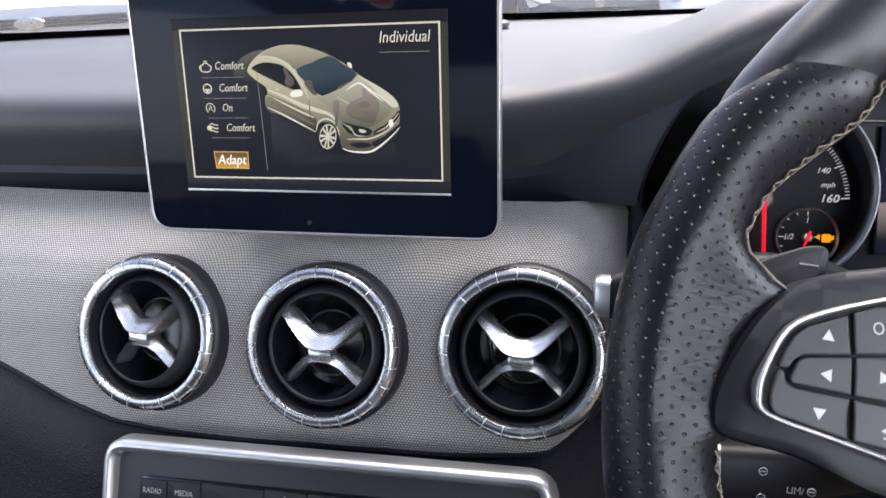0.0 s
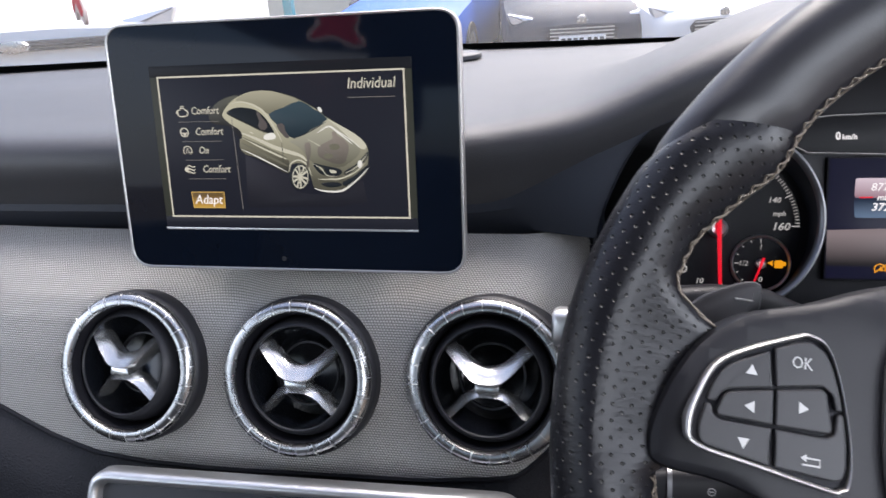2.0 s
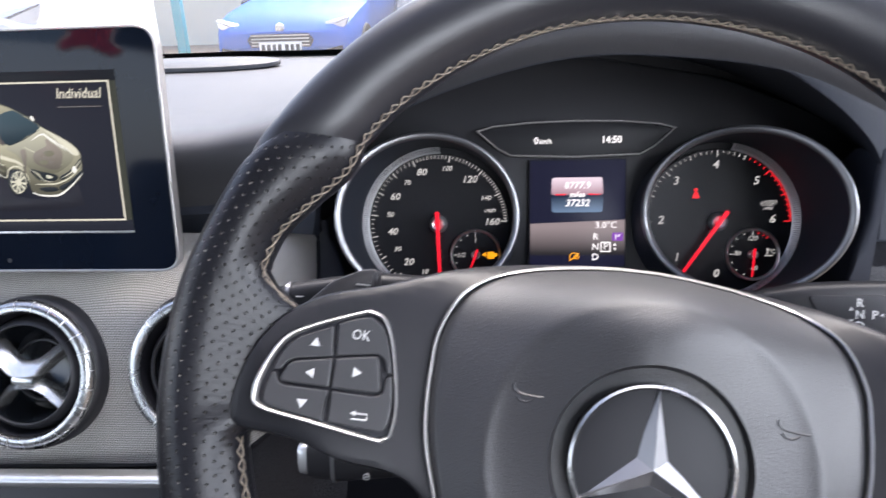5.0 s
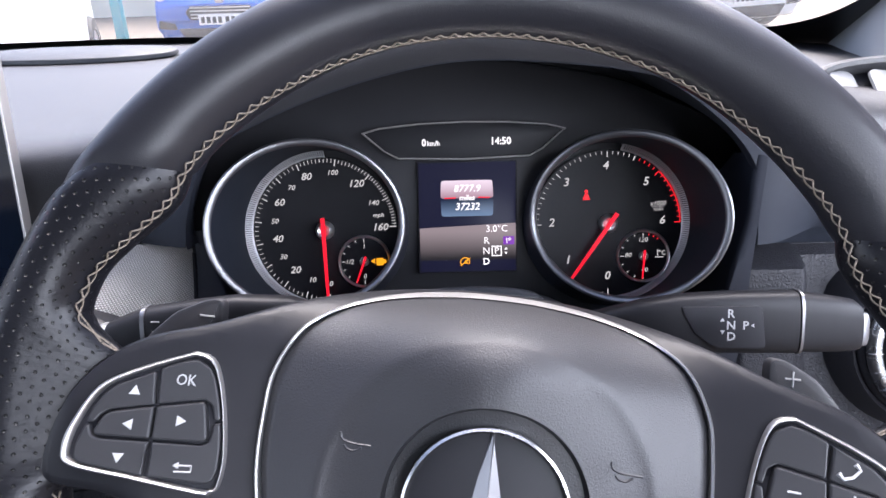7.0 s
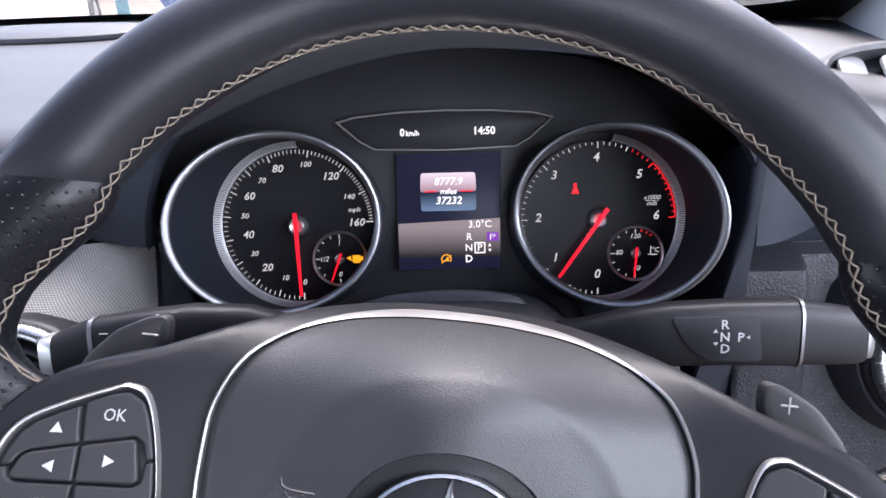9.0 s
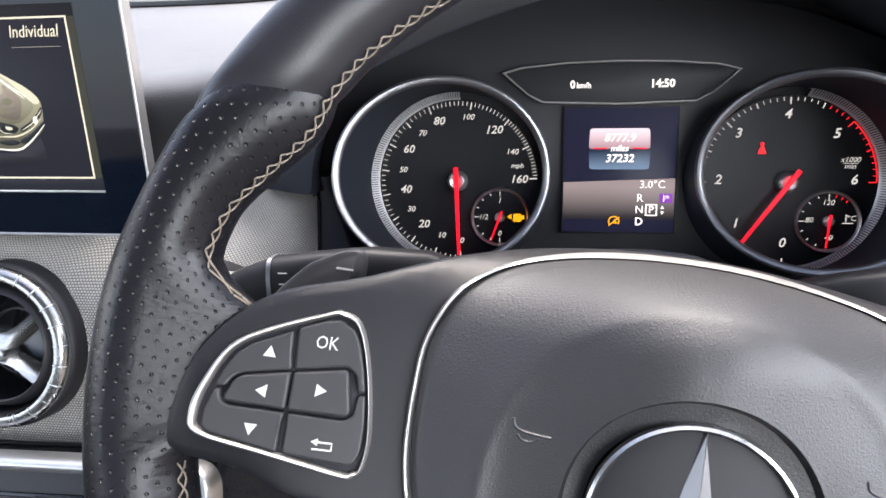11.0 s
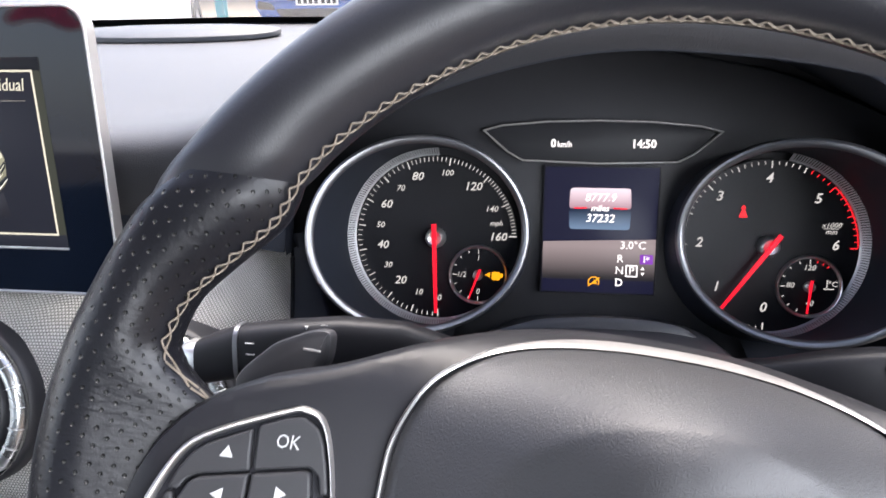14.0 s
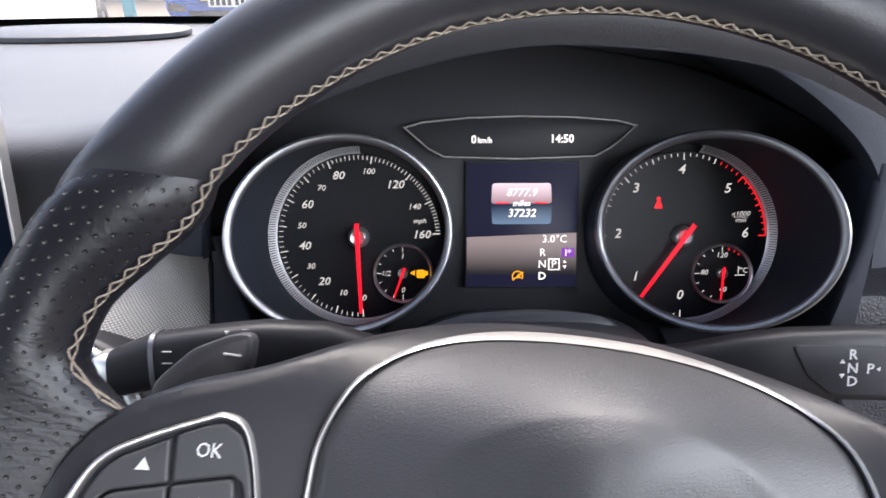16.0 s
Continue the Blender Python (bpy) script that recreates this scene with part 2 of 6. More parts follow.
def sheet(rows, thick=0.004):
    """A loft with a given thickness, laid behind it."""
    bm = loft(rows)
    bmesh.ops.recalc_face_normals(bm, faces=bm.faces)
    bmesh.ops.solidify(bm, geom=bm.faces[:], thickness=thick)
    return bm


def spun(profile, seg=64, cx=0.0, cy=0.0, start=0.0, sweep=360.0):
    """Turns a closed or open profile of (radius, height) round the z axis."""
    full = abs(sweep - 360) < 1e-6
    rows = []
    for i in range(seg if full else seg + 1):
        a = radians(start + sweep * i / seg)
        rows.append([(cx + r * math.cos(a), cy + r * math.sin(a), h) for r, h in profile])
    if full:
        rows.append(rows[0])
    bm = loft(rows)
    bmesh.ops.remove_doubles(bm, verts=bm.verts, dist=1e-6)
    return bm


def offset(poly, d):
    """The outline moved inwards by d (counter-clockwise outlines)."""
    out, n = [], len(poly)
    for i in range(n):
        a, b, c = Vector(poly[i - 1]), Vector(poly[i]), Vector(poly[(i + 1) % n])
        e1, e2 = (b - a).normalized(), (c - b).normalized()
        n1, n2 = Vector((-e1.y, e1.x)), Vector((-e2.y, e2.x))
        k = n1 + n2
        k = k / max(0.4, k.dot(n1)) if k.length > 1e-6 else n1
        out.append(tuple(b + k * d))
    return out


def ccw(poly):
    s = sum(a[0] * b[1] - b[0] * a[1] for a, b in zip(poly, poly[1:] + poly[:1]))
    return list(poly) if s > 0 else list(poly)[::-1]


def rounded(poly, r=0.003, seg=4):
    """The outline with its corners rounded."""
    out, n = [], len(poly)
    for i in range(n):
        a, b, c = Vector(poly[i - 1]), Vector(poly[i]), Vector(poly[(i + 1) % n])
        d1, d2 = min(r, (a - b).length * 0.45), min(r, (c - b).length * 0.45)
        p, q = b + (a - b).normalized() * d1, b + (c - b).normalized() * d2
        for k in range(seg + 1):
            t = k / seg
            out.append(tuple(p * (1 - t) ** 2 + b * 2 * t * (1 - t) + q * t * t))
    return out


def slab(poly, n0, n1, bevel=0.0008, round_by=0.0):
    """A plate with a softened upper edge, from height n0 to n1."""
    poly = ccw(poly)
    if round_by:
        poly = rounded(poly, round_by)
    rows = [[(x, y, n0) for x, y in poly], [(x, y, n1 - bevel) for x, y in poly],
            [(x, y, n1 - bevel * 0.3) for x, y in offset(poly, bevel * 0.3)], [(x, y, n1) for x, y in offset(poly, bevel)]]
    return loft(rows, close=True, cap=True)


def band(outer, inner, n0, n1, bevel=0.0006):
    """A closed frame between two outlines of equal count, raised to n1."""
    om, im = offset(ccw(outer), bevel), offset(ccw(inner), -bevel)
    outer, inner = ccw(outer), ccw(inner)
    rows = [[(x, y, n0) for x, y in outer], [(x, y, n1 - bevel) for x, y in outer], [(x, y, n1) for x, y in om],
            [(x, y, n1) for x, y in im], [(x, y, n1 - bevel) for x, y in inner], [(x, y, n0) for x, y in inner]]
    rows = [list(r) for r in zip(*rows)]
    rows.append(rows[0])
    bm = loft(rows, close=True)
    bmesh.ops.remove_doubles(bm, verts=bm.verts, dist=1e-7)
    return bm


def bulge(outer, inner, n0, n1, k=8):
    """A closed frame between two outlines with a rounded back."""
    outer, inner = ccw(outer), ccw(inner)
    rows = []
    for i in range(k + 1):
        f = i / k
        h = n0 + (n1 - n0) * math.sin(math.pi * f) ** 0.3
        rows.append([(a[0] + (b[0] - a[0]) * f, a[1] + (b[1] - a[1]) * f, h) for a, b in zip(outer, inner)])
    return loft(rows, close=True)


def box(x0, x1, y0, y1, z0, z1, bevel=0.0):
    bm = bmesh.new()
    bmesh.ops.create_cube(bm, size=1, matrix=Matrix.Translation(((x0 + x1) / 2, (y0 + y1) / 2, (z0 + z1) / 2)) @ Matrix.Diagonal((x1 - x0, y1 - y0, z1 - z0, 1)))
    if bevel:
        bmesh.ops.bevel(bm, geom=bm.edges[:], offset=bevel, segments=2, affect="EDGES", profile=0.6)
    return bm


def tube(path, r, seg=8, close=False):
    """A round bar along a path of points."""
    pts = [Vector(p) for p in path]
    rows, up = [], None
    for i, p in enumerate(pts):
        a = pts[i - 1] if i or close else p
        b = pts[(i + 1) % len(pts)] if i < len(pts) - 1 or close else p
        d = (b - a).normalized()
        if up is None:
            up = d.orthogonal().normalized()
        up = (up - d * up.dot(d)).normalized()
        side = d.cross(up)
        rr = r[i] if isinstance(r, (list, tuple)) else r
        rows.append([tuple(p + (up * math.cos(2 * math.pi * k / seg) + side * math.sin(2 * math.pi * k / seg)) * rr) for k in range(seg)])
    if close:
        rows.append(rows[0])
        bm = loft(rows, close=True)
        bmesh.ops.remove_doubles(bm, verts=bm.verts, dist=1e-7)
        return bm
    return loft(rows, close=True, cap=True)


def merged(*bms):
    out = bmesh.new()
    for b in bms:
        me = bpy.data.meshes.new("piece")
        b.to_mesh(me)
        b.free()
        out.from_mesh(me)
        bpy.data.meshes.remove(me)
    return out


def oval(cx, cy, rx, ry, n=48, power=2.0):
    out = []
    for i in range(n):
        a = 2 * math.pi * i / n
        c, s = math.cos(a), math.sin(a)
        out.append((cx + rx * math.copysign(abs(c) ** (2 / power), c), cy + ry * math.copysign(abs(s) ** (2 / power), s)))
    return out


def lettering(text, size, x, y, z, mat, parent, slant=0.0, align="CENTER", squeeze=1.0, name="lettering", bold=0.0, turn=0.0):
    """Words as thin flat type lying on a face."""
    c = bpy.data.curves.new("type", "FONT")
    c.body, c.size, c.shear, c.align_x, c.align_y = text, size, slant, align, "CENTER"
    c.offset, c.extrude, c.resolution_u = bold, 0.00006, 2
    tmp = bpy.data.objects.new("type", c)
    me = bpy.data.meshes.new_from_object(tmp)
    bpy.data.objects.remove(tmp)
    bpy.data.curves.remove(c)
    me.transform(Matrix.Translation((x, y, z)) @ Matrix.Rotation(radians(turn), 4, "Z") @ Matrix.Diagonal((squeeze, 1, 1, 1)))
    me.materials.clear()
    me.materials.append(mat)
    ob = new(name, me)
    ob.parent = parent
    return ob


def lerp(table, x):
    xs, ys = zip(*table)
    return float(np.interp(x, xs, ys))


def spline(pts, n=6, close=False):
    """A smooth line through the points, n steps to each."""
    out, m = [], len(pts)
    for i in range(m if close else m - 1):
        g = [Vector(pts[(i + k) % m] if close else pts[max(0, min(m - 1, i + k))]) for k in (-1, 0, 1, 2)]
        for j in range(n):
            t = j / n
            out.append(tuple(0.5 * (2 * g[1] + (g[2] - g[0]) * t + (2 * g[0] - 5 * g[1] + 4 * g[2] - g[3]) * t * t + (3 * g[1] - g[0] - 3 * g[2] + g[3]) * t ** 3)))
    if not close:
        out.append(tuple(pts[-1]))
    return out


def arc(cx, cy, r, a0, a1, n=16):
    return [(cx + r * math.cos(radians(a0 + (a1 - a0) * i / n)), cy + r * math.sin(radians(a0 + (a1 - a0) * i / n))) for i in range(n + 1)]


# ---- dashboard ----
EDGE_Z = [(-1.1, 0.942), (-0.35, 0.943), (-0.25, 0.944), (-0.21, 0.949), (-0.172, 0.958), (-0.126, 0.980), (-0.083, 0.998), (-0.039, 1.011), (0, 1.017),
          (0.04, 1.016), (0.083, 1.011), (0.115, 1.003), (0.146, 0.989), (0.17, 0.977), (0.20, 0.966), (0.25, 0.957), (0.40, 0.950)]
EDGE_Y = [(-1.1, 0.455), (-0.35, 0.452), (-0.22, 0.450), (-0.17, 0.447), (0, 0.438), (0.11, 0.434), (0.17, 0.432), (0.25, 0.445), (0.40, 0.46)]
XS = [-1.1 + 0.01 * i for i in range(149)]



LIP = [(-0.168, 0.890), (-0.165, 0.910), (-0.152, 0.940), (-0.138, 0.956), (-0.11, 0.973), (-0.07, 0.990), (-0.03, 1.000), (0, 1.004),
       (0.04, 1.003), (0.08, 0.996), (0.112, 0.983), (0.144, 0.958), (0.161, 0.933), (0.1640, 0.905)]


def smooth_table(table):
    return [(p[0], p[1]) for p in spline(table, 6)]


EDGE_Z, EDGE_Y, LIP = smooth_table(EDGE_Z), smooth_table(EDGE_Y), smooth_table(LIP)


def roll(x):
    """Depth of the padded front roll: shallow over the instruments, full beside them."""
    k = max(0.0, min(1.0, (abs(x) - 0.165) / 0.07))
    return 0.018 + 0.018 * k * k * (3 - 2 * k)


def dash_row(x):
    e, ye, d = lerp(EDGE_Z, x), lerp(EDGE_Y, x), roll(x)
    h = max(0.0, e - 0.932)
    yb = 0.93 - 0.16 * (x + 0.37) ** 2
    zb = 0.946 - 0.010 * max(0.0, (x + 0.1) / 0.5)
    return [(x, yb + 0.25, zb - 0.06), (x, yb + 0.02, zb - 0.012), (x, yb, zb), (x, 0.5 * yb + 0.39, zb + 0.1 * h), (x, 0.70, zb + 0.002 + 0.25 * h), (x, 0.62, zb + 0.002 + 0.55 * h),
            (x, ye + 0.10, e + 0.008 + (0.006 if h < 0.01 else 0)), (x, ye + 0.055, e + 0.0095), (x, ye + 0.03, e + 0.0100), (x, ye + 0.016, e + 0.0090), (x, ye + 0.007, e + 0.0060), (x, ye + 0.002, e + 0.001), (x, ye, e - 0.20 * d),
            (x, ye + 0.03 * d, e - 0.50 * d), (x, ye + 0.12 * d, e - 0.75 * d), (x, ye + 0.25 * d, e - d)]


dashboard = thing("dashboard", Matrix(), "dark grey soft-touch car dashboard with hooded instrument binnacle", "dashboard")
part("top_pad", loft([dash_row(x) for x in XS]), DASH, dashboard, "grained dark grey padded dashboard top")

# front face of the pad: down to the silver strip, and to the lip of the instrument opening
def face_row(x):
    e, ye, d = lerp(EDGE_Z, x), lerp(EDGE_Y, x), roll(x)
    top = (x, ye + 0.25 * d, e - d)
    if -0.1675 < x < 0.1638:
        z = min(lerp(LIP, x), e - d - 0.001)
        return [top, (x, ye + 0.0045, 0.7 * (e - d) + 0.3 * z), (x, ye + 0.005, 0.3 * (e - d) + 0.7 * z), (x, ye + 0.0052, z), (x, ye + 0.008, z - 0.0004), (x, ye + 0.012, z)]
    k = max(0.0, min(1.0, (0.235 - abs(x)) / 0.067))
    k = k * k * (3 - 2 * k)
    yl = 0.470 * (1 - k) + (ye + 0.0052) * k
    return [top, (x, ye + 0.008 - 0.0035 * k, 0.7 * (e - d) + 0.3 * 0.891), (x, 0.4 * (ye + 0.008 - 0.003 * k) + 0.6 * yl, 0.3 * (e - d) + 0.7 * 0.891), (x, yl, 0.891), (x, 0.476, 0.884), (x, 0.482, 0.870)]


# Darker copy of the pad's skin, the overhang's shade put in its colour.
FASCIA = material("shaded_fascia_skin", (0.017, 0.020, 0.028), 0.55, 0, 0.3, 0.0012, 0.10, 0.20, kind="leather", spec=0.3)
fx = [-1.1 + 0.02 * i for i in range(45)] + [-0.215 + 0.0035 * i for i in range(121)] + [0.215 + 0.015 * i for i in range(11)]
part("fascia", loft([face_row(x) for x in fx]), FASCIA, dashboard, "dark recessed fascia and hood face under the dash pad, shade in its colour")

# instrument opening: tunnel behind the lip
tun = []
for k, dy in ((1.0, 0.0), (0.990, 0.003), (0.994, 0.010), (1.05, 0.04), (1.12, 0.075), (1.20, 0.12)):
    row = []
    for x, z in LIP:
        side = max(0.0, min(1.0, (0.985 - z) / 0.07))
        side = side * side * (3 - 2 * side)
        row.append((x * (1 + (k - 1) * side), lerp(EDGE_Y, x) + 0.004 + dy, 0.90 + (z - 0.90) * (1 - 0.20 * dy / 0.12)))
    tun.append(row)
part("binnacle_tunnel", loft(tun), DASH_DARK, dashboard, "black shaded tunnel round the instruments")
part("binnacle_back", sheet([[(x, 0.556, lerp(EDGE_Z, x) - 0.006), (x, 0.556, 0.90), (x, 0.556, 0.78)] for x in [-0.24 + 0.02 * i for i in range(25)]], 0.004), BLACK, dashboard)
part("binnacle_floor", loft([[(-0.2, 0.56, 0.80), (0.2, 0.56, 0.80)], [(-0.2, 0.47, 0.795), (0.2, 0.47, 0.795)], [(-0.17, 0.44, 0.74), (0.17, 0.44, 0.74)]]), BLACK, dashboard)

# silver woven strip
TRIM_BOTTOM = [(-1.0, 0.86), (-0.66, 0.826), (-0.60, 0.810), (-0.551, 0.795), (-0.51, 0.780), (-0.476, 0.771), (-0.44, 0.768), (-0.400, 0.767), (-0.328, 0.769), (-0.262, 0.771), (-0.225, 0.775), (-0.207, 0.778), (-0.19, 0.784), (-0.180, 0.791), (-0.168, 0.815)]
TRIM_PROFILE = [(0.752, 0.373), (0.775, 0.3775), (0.80, 0.385), (0.83, 0.395), (0.85, 0.4035), (0.862, 0.411), (0.872, 0.422), (0.880, 0.437), (0.886, 0.452), (0.890, 0.465)]


def trim_y(x, z):
    y = lerp(TRIM_PROFILE, z)
    swell = math.exp(-((x + 0.335) / 0.30) ** 2)
    # soft hollows between the outlets, under the display
    for cx in (-0.39, -0.28):
        y += 0.013 * math.exp(-((x - cx) / 0.024) ** 2 - ((z - 0.872) / 0.012) ** 2)
    k = max(0.0, min(1.0, (x + 0.212) / 0.040))
    y += k ** 1.35 * lerp([(0.79, 0.050), (0.842, 0.0545), (0.861, 0.053), (0.872, 0.045), (0.883, 0.0275), (0.890, 0.013)], z)
    return y + 0.03 * (1 - swell) * max(0.0, min(1.0, (-0.45 - x) / 0.4))


trim_rows, trim_uv = [], []
tx = [-1.0 + 0.012 * i for i in range(40)] + [-0.52 + 0.005 * i for i in range(70)] + [-0.1726, -0.1723, -0.1722]
for x in tx:
    zb = lerp(TRIM_BOTTOM, x)
    k = max(0.0, (x + 0.1822) / 0.010)
    zt = 0.889 - 0.010 * (1 - math.sqrt(max(0.0, 1 - min(1, k) ** 2)))
    trim_rows.append([(x, trim_y(x, zb + (zt - zb) * j / 44), zb + (zt - zb) * j / 44) for j in range(45)])
bm = loft(trim_rows)
OUTLETS = [(-0.4435, 0.826), (-0.3345, 0.8255), (-0.2245, 0.829)]
cut = [f for f in bm.faces if any(math.hypot(f.calc_center_median().x - cx, (f.calc_center_median().z - cz) * 1.08) < 0.0375 for cx, cz in OUTLETS)]
bmesh.ops.delete(bm, geom=cut, context="FACES")
# round the edge of each hole
for v in bm.verts:
    if v.is_boundary:
        for cx, cz in OUTLETS:
            d = math.hypot(v.co.x - cx, (v.co.z - cz) * 1.08)
            if d < 0.046:
                v.co.x, v.co.z = cx + (v.co.x - cx) * 0.0400 / d, cz + (v.co.z - cz) * 0.0400 / d
                v.co.y = trim_y(v.co.x, v.co.z)
gx, gz = np.linspace(-1.0, -0.17, 500), np.linspace(0.75, 0.892, 200)
LENGTHS = (gx, np.concatenate(([0], np.cumsum(np.hypot(np.diff(gx), np.diff([trim_y(x, 0.855) for x in gx]))))))
HEIGHTS = (gz, np.concatenate(([0], np.cumsum(np.hypot(np.diff(gz), np.diff([trim_y(-0.34, z) for z in gz]))))))
lay = bm.loops.layers.uv.new("UVMap")
for f in bm.faces:
    for l in f.loops:
        p = l.vert.co
        l[lay].uv = (float(np.interp(p.x, LENGTHS[0], LENGTHS[1])), float(np.interp(p.z, HEIGHTS[0], HEIGHTS[1])))
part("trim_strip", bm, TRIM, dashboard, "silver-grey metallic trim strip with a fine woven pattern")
edge = [(x, trim_y(x, lerp(TRIM_BOTTOM, x)) - 0.0005, lerp(TRIM_BOTTOM, x) - 0.0012) for x in tx]
part("trim_edge", tube(edge, 0.0016, 6), BLACK, dashboard)
side = [(-0.1716, trim_y(-0.172, 0.815 + 0.065 * i / 8), 0.815 + 0.065 * i / 8) for i in range(9)]
part("trim_edge", tube(side, 0.0014, 6), BLACK, dashboard)
# wall between the strip and the instruments
cluster_face = facing(0, 0.5, 0.88, 19)
for sx, xe, z0, z1 in ((-1, -0.1708, 0.893, 0.745), (1, 0.1640, 0.945, 0.735)):
    strip, well = [], []
    for i in range(29):
        f = i / 28
        z = z0 + (z1 - z0) * f
        ye = lerp([(0.74, 0.415), (0.80, 0.438), (0.842, 0.455), (0.883, 0.4715), (0.90, 0.474)], z) if sx < 0 else 0.4345
        w = 0.004 + max(0.0, ((0.885 if sx < 0 else 0.905) - z)) * (0.42 if sx < 0 else 0.16)
        a = radians(8 - 112 * f) if sx > 0 else radians(172 + 112 * f)
        q = cluster_face @ Vector((sx * 0.094 + 0.0560 * math.cos(a), 0.003 + 0.0545 * math.sin(a), -0.006))
        p = Vector((xe, ye, z))
        r = p + Vector((-sx * w, 0.001, 0))
        strip.append([tuple(p + Vector((0, 0.006, 0))), tuple(p), tuple(p.lerp(r, 0.5)), tuple(r), tuple(r + Vector((-sx * 0.0012, 0.0012, 0))), tuple(r + Vector((-sx * 0.0016, 0.004, 0)))])
        well.append([tuple(r + Vector((-sx * 0.0016, 0.004, 0))), tuple(r.lerp(q, 0.15) + Vector((0, 0.022, 0))), tuple(q)])
    part("binnacle_cheek", loft(strip), DASH_DARK, dashboard, "grey cheek beside the instruments")
    part("binnacle_well", loft(well), DASH_DARK, dashboard, "dark well round the dial tube")
SILL = [(-0.13, 0.832), (-0.10, 0.840), (-0.06, 0.858), (-0.04, 0.8664), (-0.025, 0.8700), (0.007, 0.8716), (0.0365, 0.8680), (0.05, 0.858), (0.06, 0.850), (0.088, 0.8387), (0.13, 0.832)]
sill = spline(SILL, 5)
part("binnacle_sill", loft([[(x, 0.520, z - 0.072), (x, 0.470, z - 0.034), (x, 0.440, z - 0.0075), (x, 0.433, z - 0.0012), (x, 0.430, z), (x, 0.427, z - 0.0016), (x, 0.422, z - 0.012), (x, 0.415, z - 0.06)] for x, z in sill]), PLASTIC, dashboard, "soft black ridge under the instruments")


# lower dashboard under the strip
low = []
for x in tx + [-0.16, -0.15]:
    zb = lerp(TRIM_BOTTOM, min(x, -0.19)) - 0.002
    yt = trim_y(x, zb) + 0.001
    low.append([(x, yt + 0.006, zb + 0.002), (x, yt - 0.002, zb - 0.003), (x, yt - 0.006, zb - 0.008), (x, yt - 0.016, zb - 0.016), (x, yt - 0.022, zb - 0.035), (x, 0.340, 0.68), (x, 0.32, 0.55)])
part("lower_panel", loft(low), GRAINED, dashboard, "black grained lower dashboard panel")
# driver's knee panel and outer end of the dashboard
def knee_row(x, back):
    return [(x, 0.478, 0.8735), (x, 0.458 + back, 0.8725), (x, 0.448 + back, 0.8695), (x, 0.443 + back, 0.862), (x, 0.441 + back, 0.853), (x, 0.434 + 0.5 * back, 0.825), (x, 0.425, 0.78), (x, 0.40, 0.70), (x, 0.38, 0.55)]


knee = [knee_row(0.1635 + 0.0012 * i, 0.006 * max(0.0, 1 - i / 3) ** 2 + 0.006 * max(0.0, (i - 30) / 4) ** 2) for i in range(35)]
part("knee_panel", loft(knee), GRAINED, dashboard, "black grained panel beside the steering column")
part("outer_panel", loft([knee_row(0.2043 + 0.0058 * i, 0.020) for i in range(31)]), GRAINED, dashboard, "black grained outer end of the dashboard")
housing = spun([(0.047, -0.006), (0.0495, -0.004), (0.053, -0.010), (0.060, -0.030), (0.066, -0.060)], 56)
housing.transform(facing(0.275, 0.420, 0.832, 18))
part("outlet_housing", housing, PLASTIC, dashboard, "black flared collar round the outer air outlet")
part("under_tray", loft([[(x, 0.33, 0.55), (x, 0.5, 0.45), (x, 0.9, 0.3)] for x in (-1.0, -0.3, 0.38)]), BLACK, dashboard)

# outlet for the side window, on the top of the pad
sv = thing("demister_outlet", Matrix.Translation((0.285, 0.486, 0.9640)) @ Matrix.Rotation(radians(33), 4, "X"), "dark demister outlet with grey fins in the dash top", "air vent")
part("outlet_frame", band(oval(0, 0, 0.080, 0.0270, 48, 3), oval(0, 0, 0.074, 0.0215, 48, 3), -0.016, 0.0080, 0.002), DASH, sv)
part("outlet_well", slab(oval(0, 0, 0.075, 0.0225, 48, 3), -0.014, -0.002), BLACK, sv)
for i in range(6):
    fin = part("fin", slab([(-0.0085, -0.0190), (0.0085, -0.0190), (0.0085, 0.0185), (-0.0085, 0.0165)], -0.0010, 0.0010, 0.0004, 0.006), FIN, sv, "light grey fin")
    fin.matrix_local = Matrix.Translation((-0.059 + 0.0235 * i, 0, 0.0025)) @ Matrix.Rotation(radians(14), 4, "Y")


